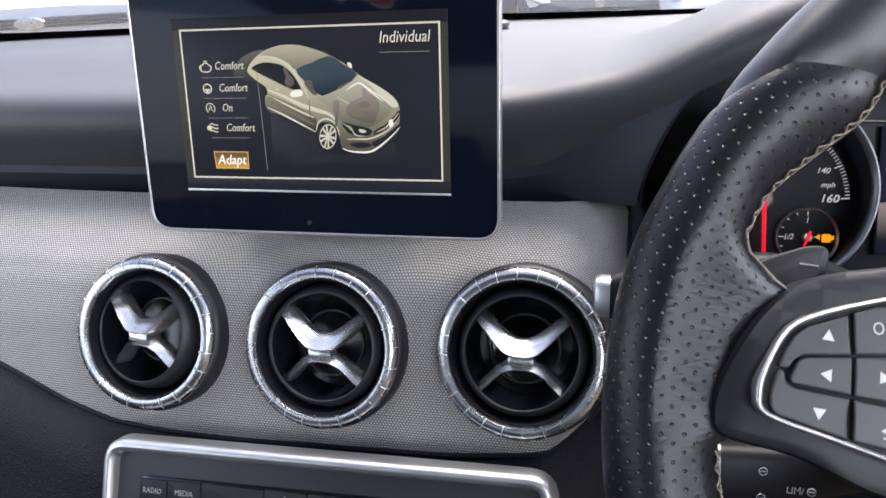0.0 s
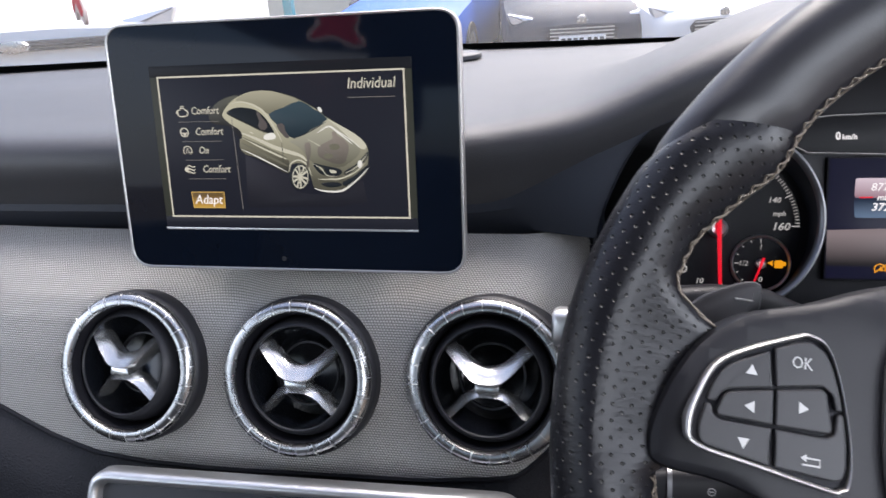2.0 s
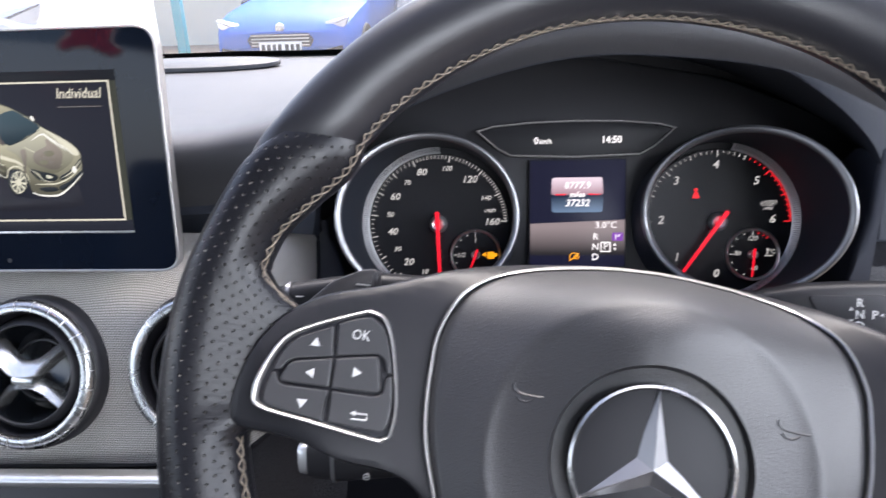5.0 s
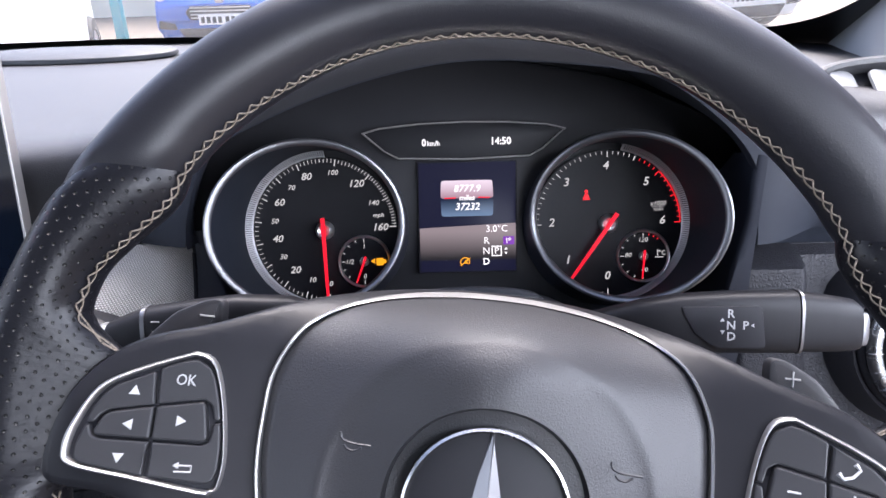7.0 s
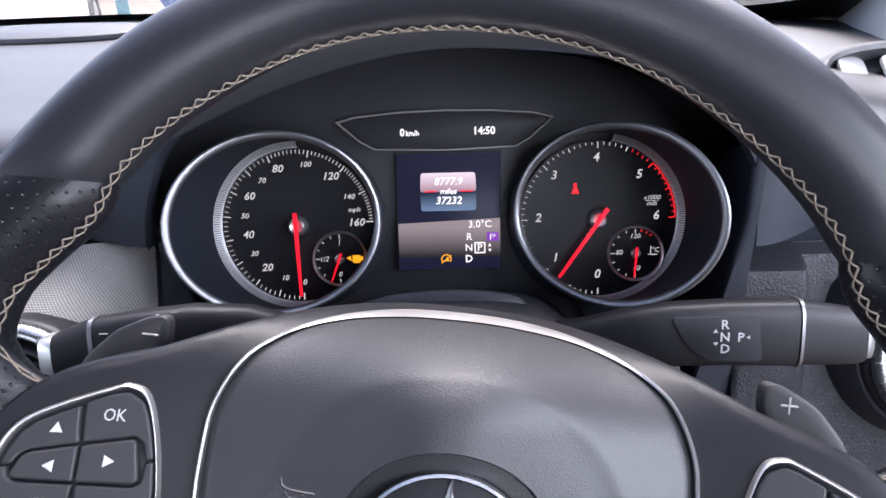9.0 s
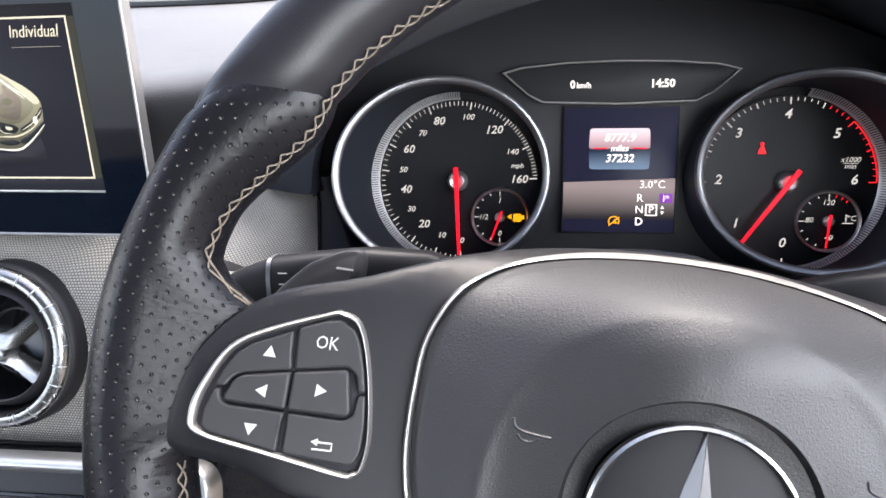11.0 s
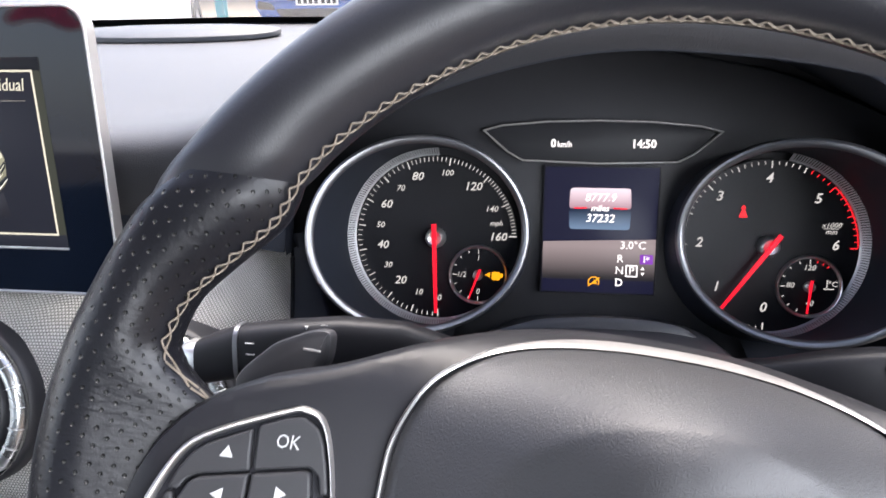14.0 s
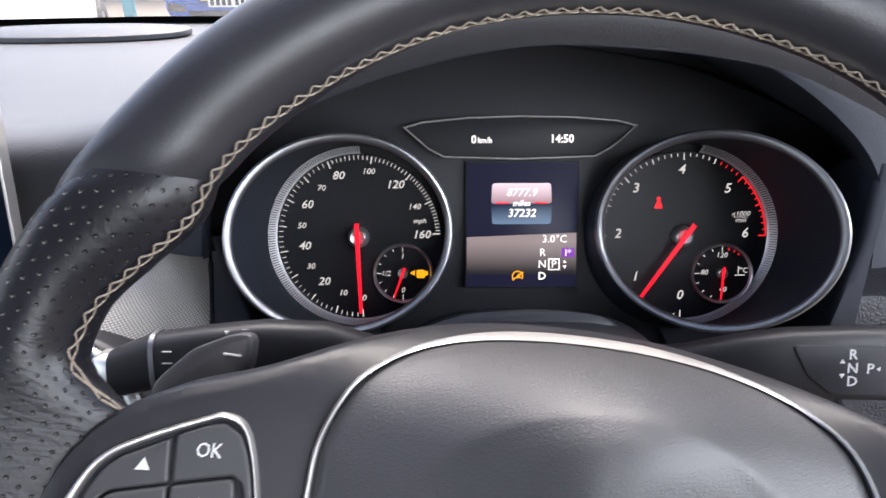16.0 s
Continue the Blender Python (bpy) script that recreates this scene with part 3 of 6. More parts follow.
# ---- air outlets ----
def air_outlet(m, label, turn=0.0):
    v = thing("air_vent", m, label, "air vent", "round air vents of the dashboard")
    part("barrel", spun([(0.0465, -0.075), (0.0465, -0.004), (0.0455, -0.001), (0.0440, 0.0)], 64), PLASTIC, v)
    ring = part("ring", spun([(0.0440, 0.0), (0.0448, 0.0015), (0.0446, 0.0035), (0.0432, 0.0058), (0.0405, 0.0070), (0.0383, 0.0066), (0.0372, 0.0050), (0.0368, 0.0)], 96), CHROME, v, "polished ring with marked divisions")
    for i in range(24):
        a = radians(15 * i + 4)
        c, s = math.cos(a), math.sin(a)
        nick = tube([(r * c, r * s, h) for r, h in ((0.0380, 0.0071), (0.0405, 0.0077), (0.0434, 0.0064), (0.0447, 0.004))], 0.0002, 5)
        part("notch", nick, SATIN, ring)
    part("knurled_collar", spun([(0.0369, 0.004), (0.0363, 0.0015), (0.0358, -0.004), (0.0356, -0.024)], 96), BLACK, v)
    ball = new("swivel")
    ball.parent = v
    ball.matrix_local = Matrix.Translation((0, 0, -0.0280)) @ Matrix.Rotation(radians(turn), 4, "Y") @ Matrix.Rotation(radians(turn * 0.35), 4, "X") @ Matrix.Translation((0, 0, 0.0300))
    part("shell", spun([(0.0288, -0.0100), (0.0293, 0.0004), (0.0299, 0.0010), (0.0312, 0.0004), (0.0332, -0.0032), (0.0346, -0.0080), (0.0353, -0.0145), (0.0354, -0.0240), (0.0330, -0.0360)], 64), PLASTIC, ball, "dark grey ball of the outlet")
    part("socket", spun([(0.0292, -0.0002), (0.0286, -0.0090), (0.0265, -0.0280), (0.0120, -0.0330), (0.0, -0.0330)], 64), GLOSS, ball)
    part("inner_ring", spun([(0.0190, -0.020), (0.0190, -0.017), (0.0180, -0.017), (0.0180, -0.020)], 48), PLASTIC, ball)
    # upper pair: one broad V; lower pair: a thinner arch; a small waist between
    def blades(top, bottom, hs, crest):
        t, b2 = spline(top, 4), spline(bottom, 4)
        rows = []
        for i, (p, q) in enumerate(zip(t, b2)):
            f = abs(2 * i / (len(t) - 1) - 1)
            h = hs - 0.0055 * f ** 1.5
            mid = (0.5 * (p[0] + q[0]), 0.5 * (p[1] + q[1]))
            rows.append([(p[0], p[1], h - 0.011), (p[0], p[1], h + crest[0] - 0.0010), (p[0] * 0.95 + q[0] * 0.05, p[1] * 0.95 + q[1] * 0.05, h + crest[0]), (mid[0], mid[1], h + crest[1]),
                         (p[0] * 0.08 + q[0] * 0.92, p[1] * 0.08 + q[1] * 0.92, h + crest[2]), (q[0], q[1], h + crest[2] - 0.0010), (q[0], q[1], h - 0.011)])
        return loft(rows, close=True, cap=True)

    half_v = [(-0.0216, 0.0208), (-0.0160, 0.0165), (-0.0098, 0.0112), (-0.0046, 0.0082), (0, 0.0074)]
    low_v = [(-0.0250, 0.0165), (-0.0190, 0.0098), (-0.0125, 0.0030), (-0.0074, -0.0008), (0, -0.0018)]
    half_a = [(-0.0240, -0.0182), (-0.0185, -0.0130), (-0.0132, -0.0078), (-0.0070, -0.0044), (0, -0.0040)]
    low_a = [(-0.0208, -0.0222), (-0.0160, -0.0172), (-0.0112, -0.0122), (-0.0060, -0.0092), (0, -0.0086)]
    vt, vb, at, ab = [q + [(-x, y) for x, y in q[-2::-1]] for q in (half_v, low_v, half_a, low_a)]
    rows = [blades(vt, vb, 0.0030, (-0.0045, -0.0022, 0.0014)), blades(at, ab, 0.0015, (-0.0035, -0.0014, 0.0006)), box(-0.0066, 0.0066, -0.0058, -0.0010, -0.010, 0.0026, 0.0012)]
    part("cross_blade", merged(*rows), BLADE, ball, "brushed silver cross of four blades")
    return v


vent_frame = facing(-0.335, 0.380, 0.830, 22)
for u, v0, turn, lab in ((-0.1085, 0.001, -7, "round air vent with silver cross, swivelled to one side"), (0.0005, 0.0005, 0, "round air vent with polished ring and silver cross"),
                         (0.1105, 0.0045, 0, "round air vent with polished ring and silver cross")):
    air_outlet(vent_frame @ Matrix.Translation((u, v0, -0.004)), lab, turn)
air_outlet(facing(0.275, 0.420, 0.832, 18) @ Matrix.Rotation(0, 4, "Z"), "round air vent at the dashboard's outer end")


# ---- steering wheel ----
RIM_R, RIM_A, RIM_B = 0.1708, 0.0180, 0.0152
wheel = thing("steering_wheel", facing(0.0037, 0.2606, 0.8916, 28, -7.3), "black leather steering wheel with beige cross stitching, turned slightly", "steering wheel")


def stout(th):
    """0 at the slim top of the rim, 1 at the grips."""
    k = max(0.0, min(1.0, (abs(math.cos(radians(th))) - 0.30) / 0.45))
    return k * k * (3 - 2 * k)


# contour of the grips by the angle below (+) or above (-) the spokes: change of the inner and of the outer edge
GRIP_INNER = smooth_table([(-90, 0.0), (-60, 0.0), (-45, 0.0), (-38, -0.0015), (-32, -0.0050), (-25, -0.0006), (-20, 0.0038), (-17, 0.0050), (-10, 0.0045), (0, 0.0020), (20, 0.0020), (45, 0.0), (90, 0.0)])
GRIP_OUTER = smooth_table([(-90, -0.0030), (-60, -0.0048), (-45, -0.0064), (-35, -0.0064), (-30, -0.0060), (-25, -0.0050), (-20, -0.0041), (-15, -0.0030), (-10, -0.0017), (0, -0.0012), (30, -0.0010), (90, 0.0)])


def rim_point(th, ph, grow=0.0):
    """th: degrees round the wheel from its right; ph: round the tube, 0 outside, 90 to the driver, 180 inside."""
    a = RIM_A + grow
    flare, turn = 0.0, 90.0
    for c, k in ((180, 1), (0, -1)):
        d = ((th - c + 180) % 360 - 180) * k
        up, down = min(1.0, max(0.0, (d + 13.6) / 8.5)), min(1.0, max(0.0, (11.0 - d) / 6.0))
        turn = d if abs(d) < abs(turn) else turn
        flare = max(flare, 0.034 * (up * up * (3 - 2 * up)) * (down * down * (3 - 2 * down)))
    cp, sp = math.cos(radians(ph)), math.sin(radians(ph))
    full = stout(th)
    inner = max(0.0, -cp)
    side = max(0.0, min(1.0, (48 - min(abs((th - 180 + 180) % 360 - 180), abs((th + 180) % 360 - 180))) / 36))
    r = RIM_R + (a + 0.0036 * full * (cp < 0) - 0.0018 * side * side * (3 - 2 * side) * (cp > 0)) * cp - flare * inner ** 1.3
    r += lerp(GRIP_INNER, turn) * max(0.0, -cp) + lerp(GRIP_OUTER, turn) * max(0.0, cp)
    t = radians(th)
    return (r * math.cos(t), r * math.sin(t), (RIM_B + grow + 0.0026 * full * (sp > 0)) * sp * (1 - 0.97 * flare / 0.034 * inner ** 1.15) - 0.002 * flare / 0.034 * inner)


def seam(ph):
    return 31.0 - 6.0 * math.cos(radians(ph))


def rim_piece(a0, a1, seg, grow=0.0):
    """A stretch of the rim between two slanting seams: a0 and a1 give the angle for each angle round the tube."""
    ring = 36
    rows, uvs = [], []
    for i in range(seg + 1):
        row, uv, run = [], [], 0.0
        for k in range(ring + 1):
            ph = 360 * k / ring
            f = i / seg
            th = a0(ph) * (1 - f) + a1(ph) * f
            edge = min(i, seg - i)
            g = grow - (0.0012 if edge == 0 else 0.0003 if edge == 1 else 0)
            if row:
                run += math.dist(rim_point(th, ph), rim_point(th, ph - 360 / ring))
            row.append(rim_point(th, ph, g))
            uv.append((radians(th) * RIM_R, run))
        rows.append(row)
        uvs.append(uv)
    bm = bmesh.new()
    lay = bm.loops.layers.uv.new("UVMap")
    vs = [[bm.verts.new(p) for p in r[:-1]] for r in rows]
    for i in range(seg):
        for k in range(ring):
            j = (k + 1) % ring
            f = bm.faces.new((vs[i][k], vs[i][j], vs[i + 1][j], vs[i + 1][k]))
            for l, q in zip(f.loops, (uvs[i][k], uvs[i][k + 1], uvs[i + 1][k + 1], uvs[i + 1][k])):
                l[lay].uv = q
    return bm


rim = part("rim", rim_piece(seam, lambda ph: 180 - seam(ph), 72), LEATHER, wheel, "smooth black leather rim top")
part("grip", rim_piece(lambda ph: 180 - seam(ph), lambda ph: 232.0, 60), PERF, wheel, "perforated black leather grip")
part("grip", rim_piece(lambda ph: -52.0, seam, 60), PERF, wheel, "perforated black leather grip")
part("rim_bottom", rim_piece(lambda ph: 232.0, lambda ph: 308.0, 36), LEATHER, wheel)


def stitches(a0, a1):
    """Two zigzag threads that cross, laid over the inner seam."""
    n = int(abs(a1 - a0) / 2.0)
    out = []
    for s in (1, -1):
        pts = []
        for i in range(n + 1):
            th = a0 + (a1 - a0) * i / n
            w = s * (1 if i % 2 else -1) * 5.2
            pts.append((th, 173 - 13 * stout(th) + w))
        for (t0, p0), (t1, p1) in zip(pts, pts[1:]):
            out.append(tube([rim_point(t0 + (t1 - t0) * f, p0 + (p1 - p0) * f, 0.0002 + 0.0007 * math.sin(math.pi * f)) for f in (0.02, 0.3, 0.7, 0.98)], 0.00036, 5))
    return merged(*out)


part("stitching", stitches(8.0, 172.0), THREAD, wheel, "beige cross stitching")
part("stitching", stitches(191, 240), THREAD, wheel, "beige cross stitching")
part("stitching", stitches(300, 349), THREAD, wheel, "beige cross stitching")

half = [(-0.1532, -0.0180), (-0.1518, -0.0060), (-0.1462, 0.0088), (-0.1378, 0.0205), (-0.1250, 0.0290), (-0.1030, 0.0362), (-0.0774, 0.0480), (-0.0520, 0.0580), (-0.0280, 0.0640), (-0.0080, 0.0660)]
lowr = [(-0.1490, -0.0245), (-0.1290, -0.0260), (-0.1080, -0.0318), (-0.0900, -0.0345), (-0.0780, -0.0420), (-0.0660, -0.0620), (-0.0500, -0.0950), (-0.0420, -0.1300), (-0.0400, -0.1600)]
mirror = lambda p: [(-x, y) for x, y in p[::-1]]


def bend(bm):
    """The upper hub rolls back over its top edge, towards the column."""
    for v in bm.verts:
        k = (v.co.y - 0.024) / 0.0395
        if k > 0:
            f = k ** 2.4 / (1 + (v.co.x / 0.085) ** 6)
            v.co.z -= 0.046 * f
            v.co.y -= 0.0070 * f
    return bm


def dish(bm, whole=True):
    """The side spokes turn: their outer, lower ends stand out to the rim, their inner, upper ends sink to the hub."""
    for v in bm.verts:
        x, y = abs(v.co.x), v.co.y
        drop = -0.0306 + 0.2716 * x - 0.2332 * y
        if not whole:
            k = max(0.0, min(1.0, (x - 0.002) / 0.080))
            drop = min(drop, 0.0075) * k * k * (3 - 2 * k)
        else:
            v.co.x += math.copysign(-0.0003 - 0.0151 * y, v.co.x)
            v.co.y += 0.0004 + 0.0203 * y
        v.co.z += drop
    return bm


def sliced(bm, ys=(), xs=()):
    for axis, values in (((0, 1, 0), ys), ((1, 0, 0), xs)):
        for c in values:
            bmesh.ops.bisect_plane(bm, geom=bm.verts[:] + bm.edges[:] + bm.faces[:], plane_co=[c * a for a in axis], plane_no=axis)
    return bm


outline = half + mirror(half)
outline = spline(ccw(outline + [(-x, y) for x, y in lowr] + lowr[::-1]), 4, True)
part("spokes", dish(bend(sliced(slab(outline, -0.016, 0.0065, 0.0035), [-0.03 + 0.009 * i for i in range(6)] + [0.024 + 0.004 * i for i in range(11)], [-0.156 + 0.006 * i for i in range(53)])), False), SPOKE, wheel, "satin black three-spoke centre")
PADL = [(-0.0795, -0.010), (-0.0800, 0.006), (-0.0790, 0.0200), (-0.0730, 0.0345), (-0.0650, 0.0428), (-0.0545, 0.0495), (-0.0420, 0.0543), (-0.0290, 0.0575), (-0.0140, 0.0598), (0.0, 0.0604)]
PADB = [(-0.0770, -0.0240), (-0.0700, -0.0450), (-0.0560, -0.0680), (-0.0350, -0.0850), (0.0, -0.0910)]
pad = PADL + [(-x, y) for x, y in PADL[-2::-1]] + [(-x, y) for x, y in PADB] + PADB[-2::-1]
pad = ccw(spline(pad, 5, True))
ECX, ECY = 0.0016, -0.0166


def pad_grid():
    """The airbag cover: a raised middle round the badge, falling off in a smooth collar to the outline."""
    n = 160
    ring = []
    tot = [0.0]
    for a, b in zip(pad, pad[1:] + pad[:1]):
        tot.append(tot[-1] + math.dist(a, b))
    loop = pad + [pad[0]]
    for i in range(n):
        d = tot[-1] * i / n
        ring.append((float(np.interp(d, tot, [p[0] for p in loop])), float(np.interp(d, tot, [p[1] for p in loop]))))
    rows = []
    steps = [(0, -0.006), (0, 0.0055), (0.008, 0.0075), (0.03, 0.0085)] + [(f / 34, None) for f in range(2, 35)]
    for f, h in steps:
        row = []
        for x, y in ring:
            dx, dy = x - ECX, y - ECY
            r = math.hypot(dx, dy)
            rr = r + (0.0358 - r) * f
            px, py = ECX + dx / r * rr, ECY + dy / r * rr
            z = h
            if h is None:
                crease = 0.0580
                k = 1 / (1 + math.exp(-(crease - rr) / 0.0016))
                edge = (r - rr)
                rise = 0.0085 + 0.0130 * min(1.0, edge / max(0.004, r - crease)) ** 0.9
                z = rise * (1 - k) + (0.0200 + 0.0010 * (1 - (rr / 0.06) ** 2)) * k
            row.append((px, py, z))
        rows.append(row)
    rows.append([(ECX + math.cos(math.atan2(y - ECY, x - ECX)) * 0.0345, ECY + math.sin(math.atan2(y - ECY, x - ECX)) * 0.0345, 0.0165) for x, y in ring])
    rows.append([(ECX + math.cos(math.atan2(y - ECY, x - ECX)) * 0.0290, ECY + math.sin(math.atan2(y - ECY, x - ECX)) * 0.0290, 0.0150) for x, y in ring])
    return loft(rows, close=True)


cover = part("airbag_cover", dish(bend(pad_grid()), False), PAD, wheel, "black grained airbag cover with collar")
# chrome line round the upper cover
line = [(-0.0700, -0.0450), (-0.0770, -0.0240)] + PADL
up = spline(line + [(-x, y) for x, y in line[-2::-1]], 5)
rows = []
for i, (x, y) in enumerate(up):
    a, b = Vector(up[max(0, i - 1)]), Vector(up[min(len(up) - 1, i + 1)])
    d = (b - a).normalized()
    nrm = Vector((-d.y, d.x))
    w = 0.0013 + 0.0022 * math.exp(-(x / 0.046) ** 4)
    p = Vector((x, y)) + nrm * 0.0006
    q = p + nrm * w
    rows.append([(p.x, p.y, 0.0050), (p.x, p.y, 0.0092), ((p.x + q.x) / 2, (p.y + q.y) / 2, 0.0098), (q.x, q.y, 0.0086), (q.x, q.y, 0.0050)])
part("chrome_line", dish(bend(loft(rows, close=True, cap=True)), False), SURROUND, wheel, "bright metal line over the airbag cover")
badge = part("badge_disc", spun([(0.0, 0.0160), (0.0240, 0.0160), (0.0290, 0.0150)], 64, ECX, ECY), STALK, wheel, "black disc")
part("badge_ring", spun([(0.0270, 0.0150), (0.0271, 0.0172), (0.0279, 0.0182), (0.0288, 0.0176), (0.0291, 0.0150)], 72, ECX, ECY), CHROME, badge, "chrome ring")
for k in range(3):
    a = radians(90 + 120 * k)
    d, q = Vector((math.cos(a), math.sin(a), 0)), Vector((-math.sin(a), math.cos(a), 0))
    c0 = Vector((ECX, ECY, 0.0155))
    bm = bmesh.new()
    tip, base_l, base_r, ridge = [bm.verts.new(c0 + v) for v in (d * 0.0266 + Vector((0, 0, 0.0015)), q * 0.0058 + d * 0.0034, -q * 0.0058 + d * 0.0034, Vector((0, 0, 0.0050)))]
    tl, tr = bm.verts.new(c0 + d * 0.0266 + q * 0.0007), bm.verts.new(c0 + d * 0.0266 - q * 0.0007)
    for f in ((base_l, ridge, tip, tl), (ridge, base_r, tr, tip), (tl, tip, tr), (base_l, base_r, ridge), (base_l, tl, tr, base_r)):
        bm.faces.new(f)
    part("badge_ray", bm, RIMMETAL, badge, "chrome ray", smooth=False)
for sx in (-1, 1):
    cx = ECX - 0.0455 if sx < 0 else ECX + 0.0445
    bell = spline([(-0.0078, 0.0048), (-0.0070, 0.0018), (-0.0042, 0.0002), (0.0005, -0.0005), (0.0078, -0.0008)], 4)
    cup = spline([(-0.0054, -0.0014), (-0.0036, -0.0034), (0.0, -0.0038), (0.0032, -0.0018)], 4)
    part("horn_mark", merged(*[tube([(cx + 0.68 * x, 0.0030 + 0.68 * y, 0.0204) for x, y in q], 0.00045, 5) for q in (bell, cup)]), PLASTIC, cover, "embossed horn sign")

# button islands
SURROUND_OUT = [(-0.1436, -0.0100), (-0.1422, -0.0016), (-0.1364, 0.0103), (-0.1268, 0.0165), (-0.1108, 0.0230), (-0.1058, 0.0241), (-0.0995, 0.0209), (-0.0947, 0.0085), (-0.0912, -0.0096), (-0.0916, -0.0202), (-0.0939, -0.0225), (-0.0975, -0.0232), (-0.1212, -0.0193), (-0.1399, -0.0157)]
SURROUND_IN = [(-0.1407, -0.0098), (-0.1390, -0.0011), (-0.1342, 0.0089), (-0.1252, 0.0148), (-0.1105, 0.0210), (-0.1055, 0.0222), (-0.1001, 0.0193), (-0.0957, 0.0079), (-0.0923, -0.0098), (-0.0929, -0.0196), (-0.0949, -0.0210), (-0.0983, -0.0213), (-0.1215, -0.0171), (-0.1382, -0.0141)]
BUTTON_SHAPES = [("up", [(-0.1377, -0.0016), (-0.1362, 0.0033), (-0.1337, 0.0080), (-0.1302, 0.0113), (-0.1185, 0.0168), (-0.1176, 0.0089), (-0.1168, 0.0053), (-0.1307, 0.0028), (-0.1330, 0.0012), (-0.1345, -0.0016)]),
        ("ok", [(-0.1174, 0.0176), (-0.1102, 0.0207), (-0.1055, 0.0216), (-0.1006, 0.0188), (-0.0985, 0.0150), (-0.0962, 0.0081), (-0.0945, 0.0013), (-0.0970, 0.0009), (-0.0983, 0.0059), (-0.1012, 0.0080), (-0.1162, 0.0055), (-0.1166, 0.0090)]),
        ("left", [(-0.1303, 0.0024), (-0.1168, 0.0049), (-0.1164, -0.0059), (-0.1336, -0.0055), (-0.1344, -0.0041), (-0.1324, 0.0009)]),
        ("right", [(-0.1162, 0.0049), (-0.1015, 0.0074), (-0.1002, 0.0064), (-0.0978, -0.0048), (-0.0991, -0.0060), (-0.1159, -0.0060)]),
        ("down", [(-0.1376, -0.0022), (-0.1357, -0.0021), (-0.1349, -0.0052), (-0.1328, -0.0063), (-0.1164, -0.0066), (-0.1170, -0.0110), (-0.1166, -0.0181), (-0.1292, -0.0159), (-0.1371, -0.0146), (-0.1390, -0.0128), (-0.1393, -0.0089)]),
        ("back", [(-0.1159, -0.0066), (-0.0999, -0.0070), (-0.0974, -0.0058), (-0.0968, 0.0003), (-0.0944, 0.0007), (-0.0931, -0.0082), (-0.0930, -0.0155), (-0.0942, -0.0187), (-0.0962, -0.0196), (-0.1153, -0.0181), (-0.1155, -0.0106)])]


def tri(cx, cy, s, a):
    return [(cx + s * math.cos(radians(a + 120 * k)), cy + s * math.sin(radians(a + 120 * k))) for k in range(3)]


for sx in (-1, 1):
    m = (lambda p: [(-x, y) for x, y in p]) if sx > 0 else (lambda p: list(p))
    outer, inner = spline(m(SURROUND_OUT), 4, True), spline(m(SURROUND_IN), 4, True)
    part("button_surround", dish(bulge(outer, inner, 0.004, 0.0094)), SURROUND, wheel, "satin metal frame round the buttons")
    part("button_well", dish(slab(offset(ccw(outer), 0.0008), 0.002, 0.0068, 0.0002)), BLACK, wheel)
    for key, poly in BUTTON_SHAPES:
        poly = offset(ccw(m(poly)), 0.00012)
        b = part("button", dish(slab(poly, 0.0065, 0.0096 if key in ("left", "right") else 0.0090, 0.0007, 0.0010)), BUTTON, wheel, "black rubber button", smooth=False)
        h0, h1 = (0.0095, 0.00972) if key in ("left", "right") else (0.0089, 0.00912)
        sym = None
        if sx < 0:
            if key == "up":
                sym = slab(tri(-0.1240, 0.0094, 0.0021, 90), h0, h1, 0.00002)
            elif key == "down":
                sym = slab(tri(-0.1251, -0.0119, 0.0021, 270), h0, h1, 0.00002)
            elif key == "left":
                sym = slab(tri(-0.1236, -0.0013, 0.0021, 180), h0, h1, 0.00002)
            elif key == "right":
                sym = slab(tri(-0.1077, 0.0006, 0.0021, 0), h0, h1, 0.00002)
            elif key == "ok":
                word = lettering("OK", 0.0054, -0.1082, 0.0141, h1, PRINT, b, squeeze=0.85)
                bm = bmesh.new()
                bm.from_mesh(word.data)
                dish(bm).to_mesh(word.data)
                bm.free()
            elif key == "back":
                sym = tube([(-0.1014, -0.0158, h1), (-0.1014, -0.0138, h1), (-0.1060, -0.0138, h1)], 0.0003, 5)
                sym = merged(sym, tube([(-0.1014, -0.0158, h1), (-0.1068, -0.0158, h1)], 0.0003, 5), slab(tri(-0.1062, -0.0138, 0.0013, 180), h0, h1, 0.00002))
        elif key == "up":
            sym = tube([(0.1248, 0.0118, h1), (0.1262, 0.0100, h1), (0.1240, 0.0075, h1), (0.1212, 0.0065, h1), (0.1196, 0.0082, h1)], [0.0010, 0.0006, 0.0005, 0.0006, 0.0010], 6)
        elif key in ("left", "right"):
            cx = 0.124 if key == "left" else 0.106
            sym = tube([(cx - 0.002, 0, h1), (cx + 0.002, 0, h1)], 0.0004, 5)
            if key == "left":
                sym = merged(sym, tube([(cx, -0.002, h1), (cx, 0.002, h1)], 0.0004, 5))
        if sym:
            part("symbol", dish(sym), PRINT, b, "white symbol")

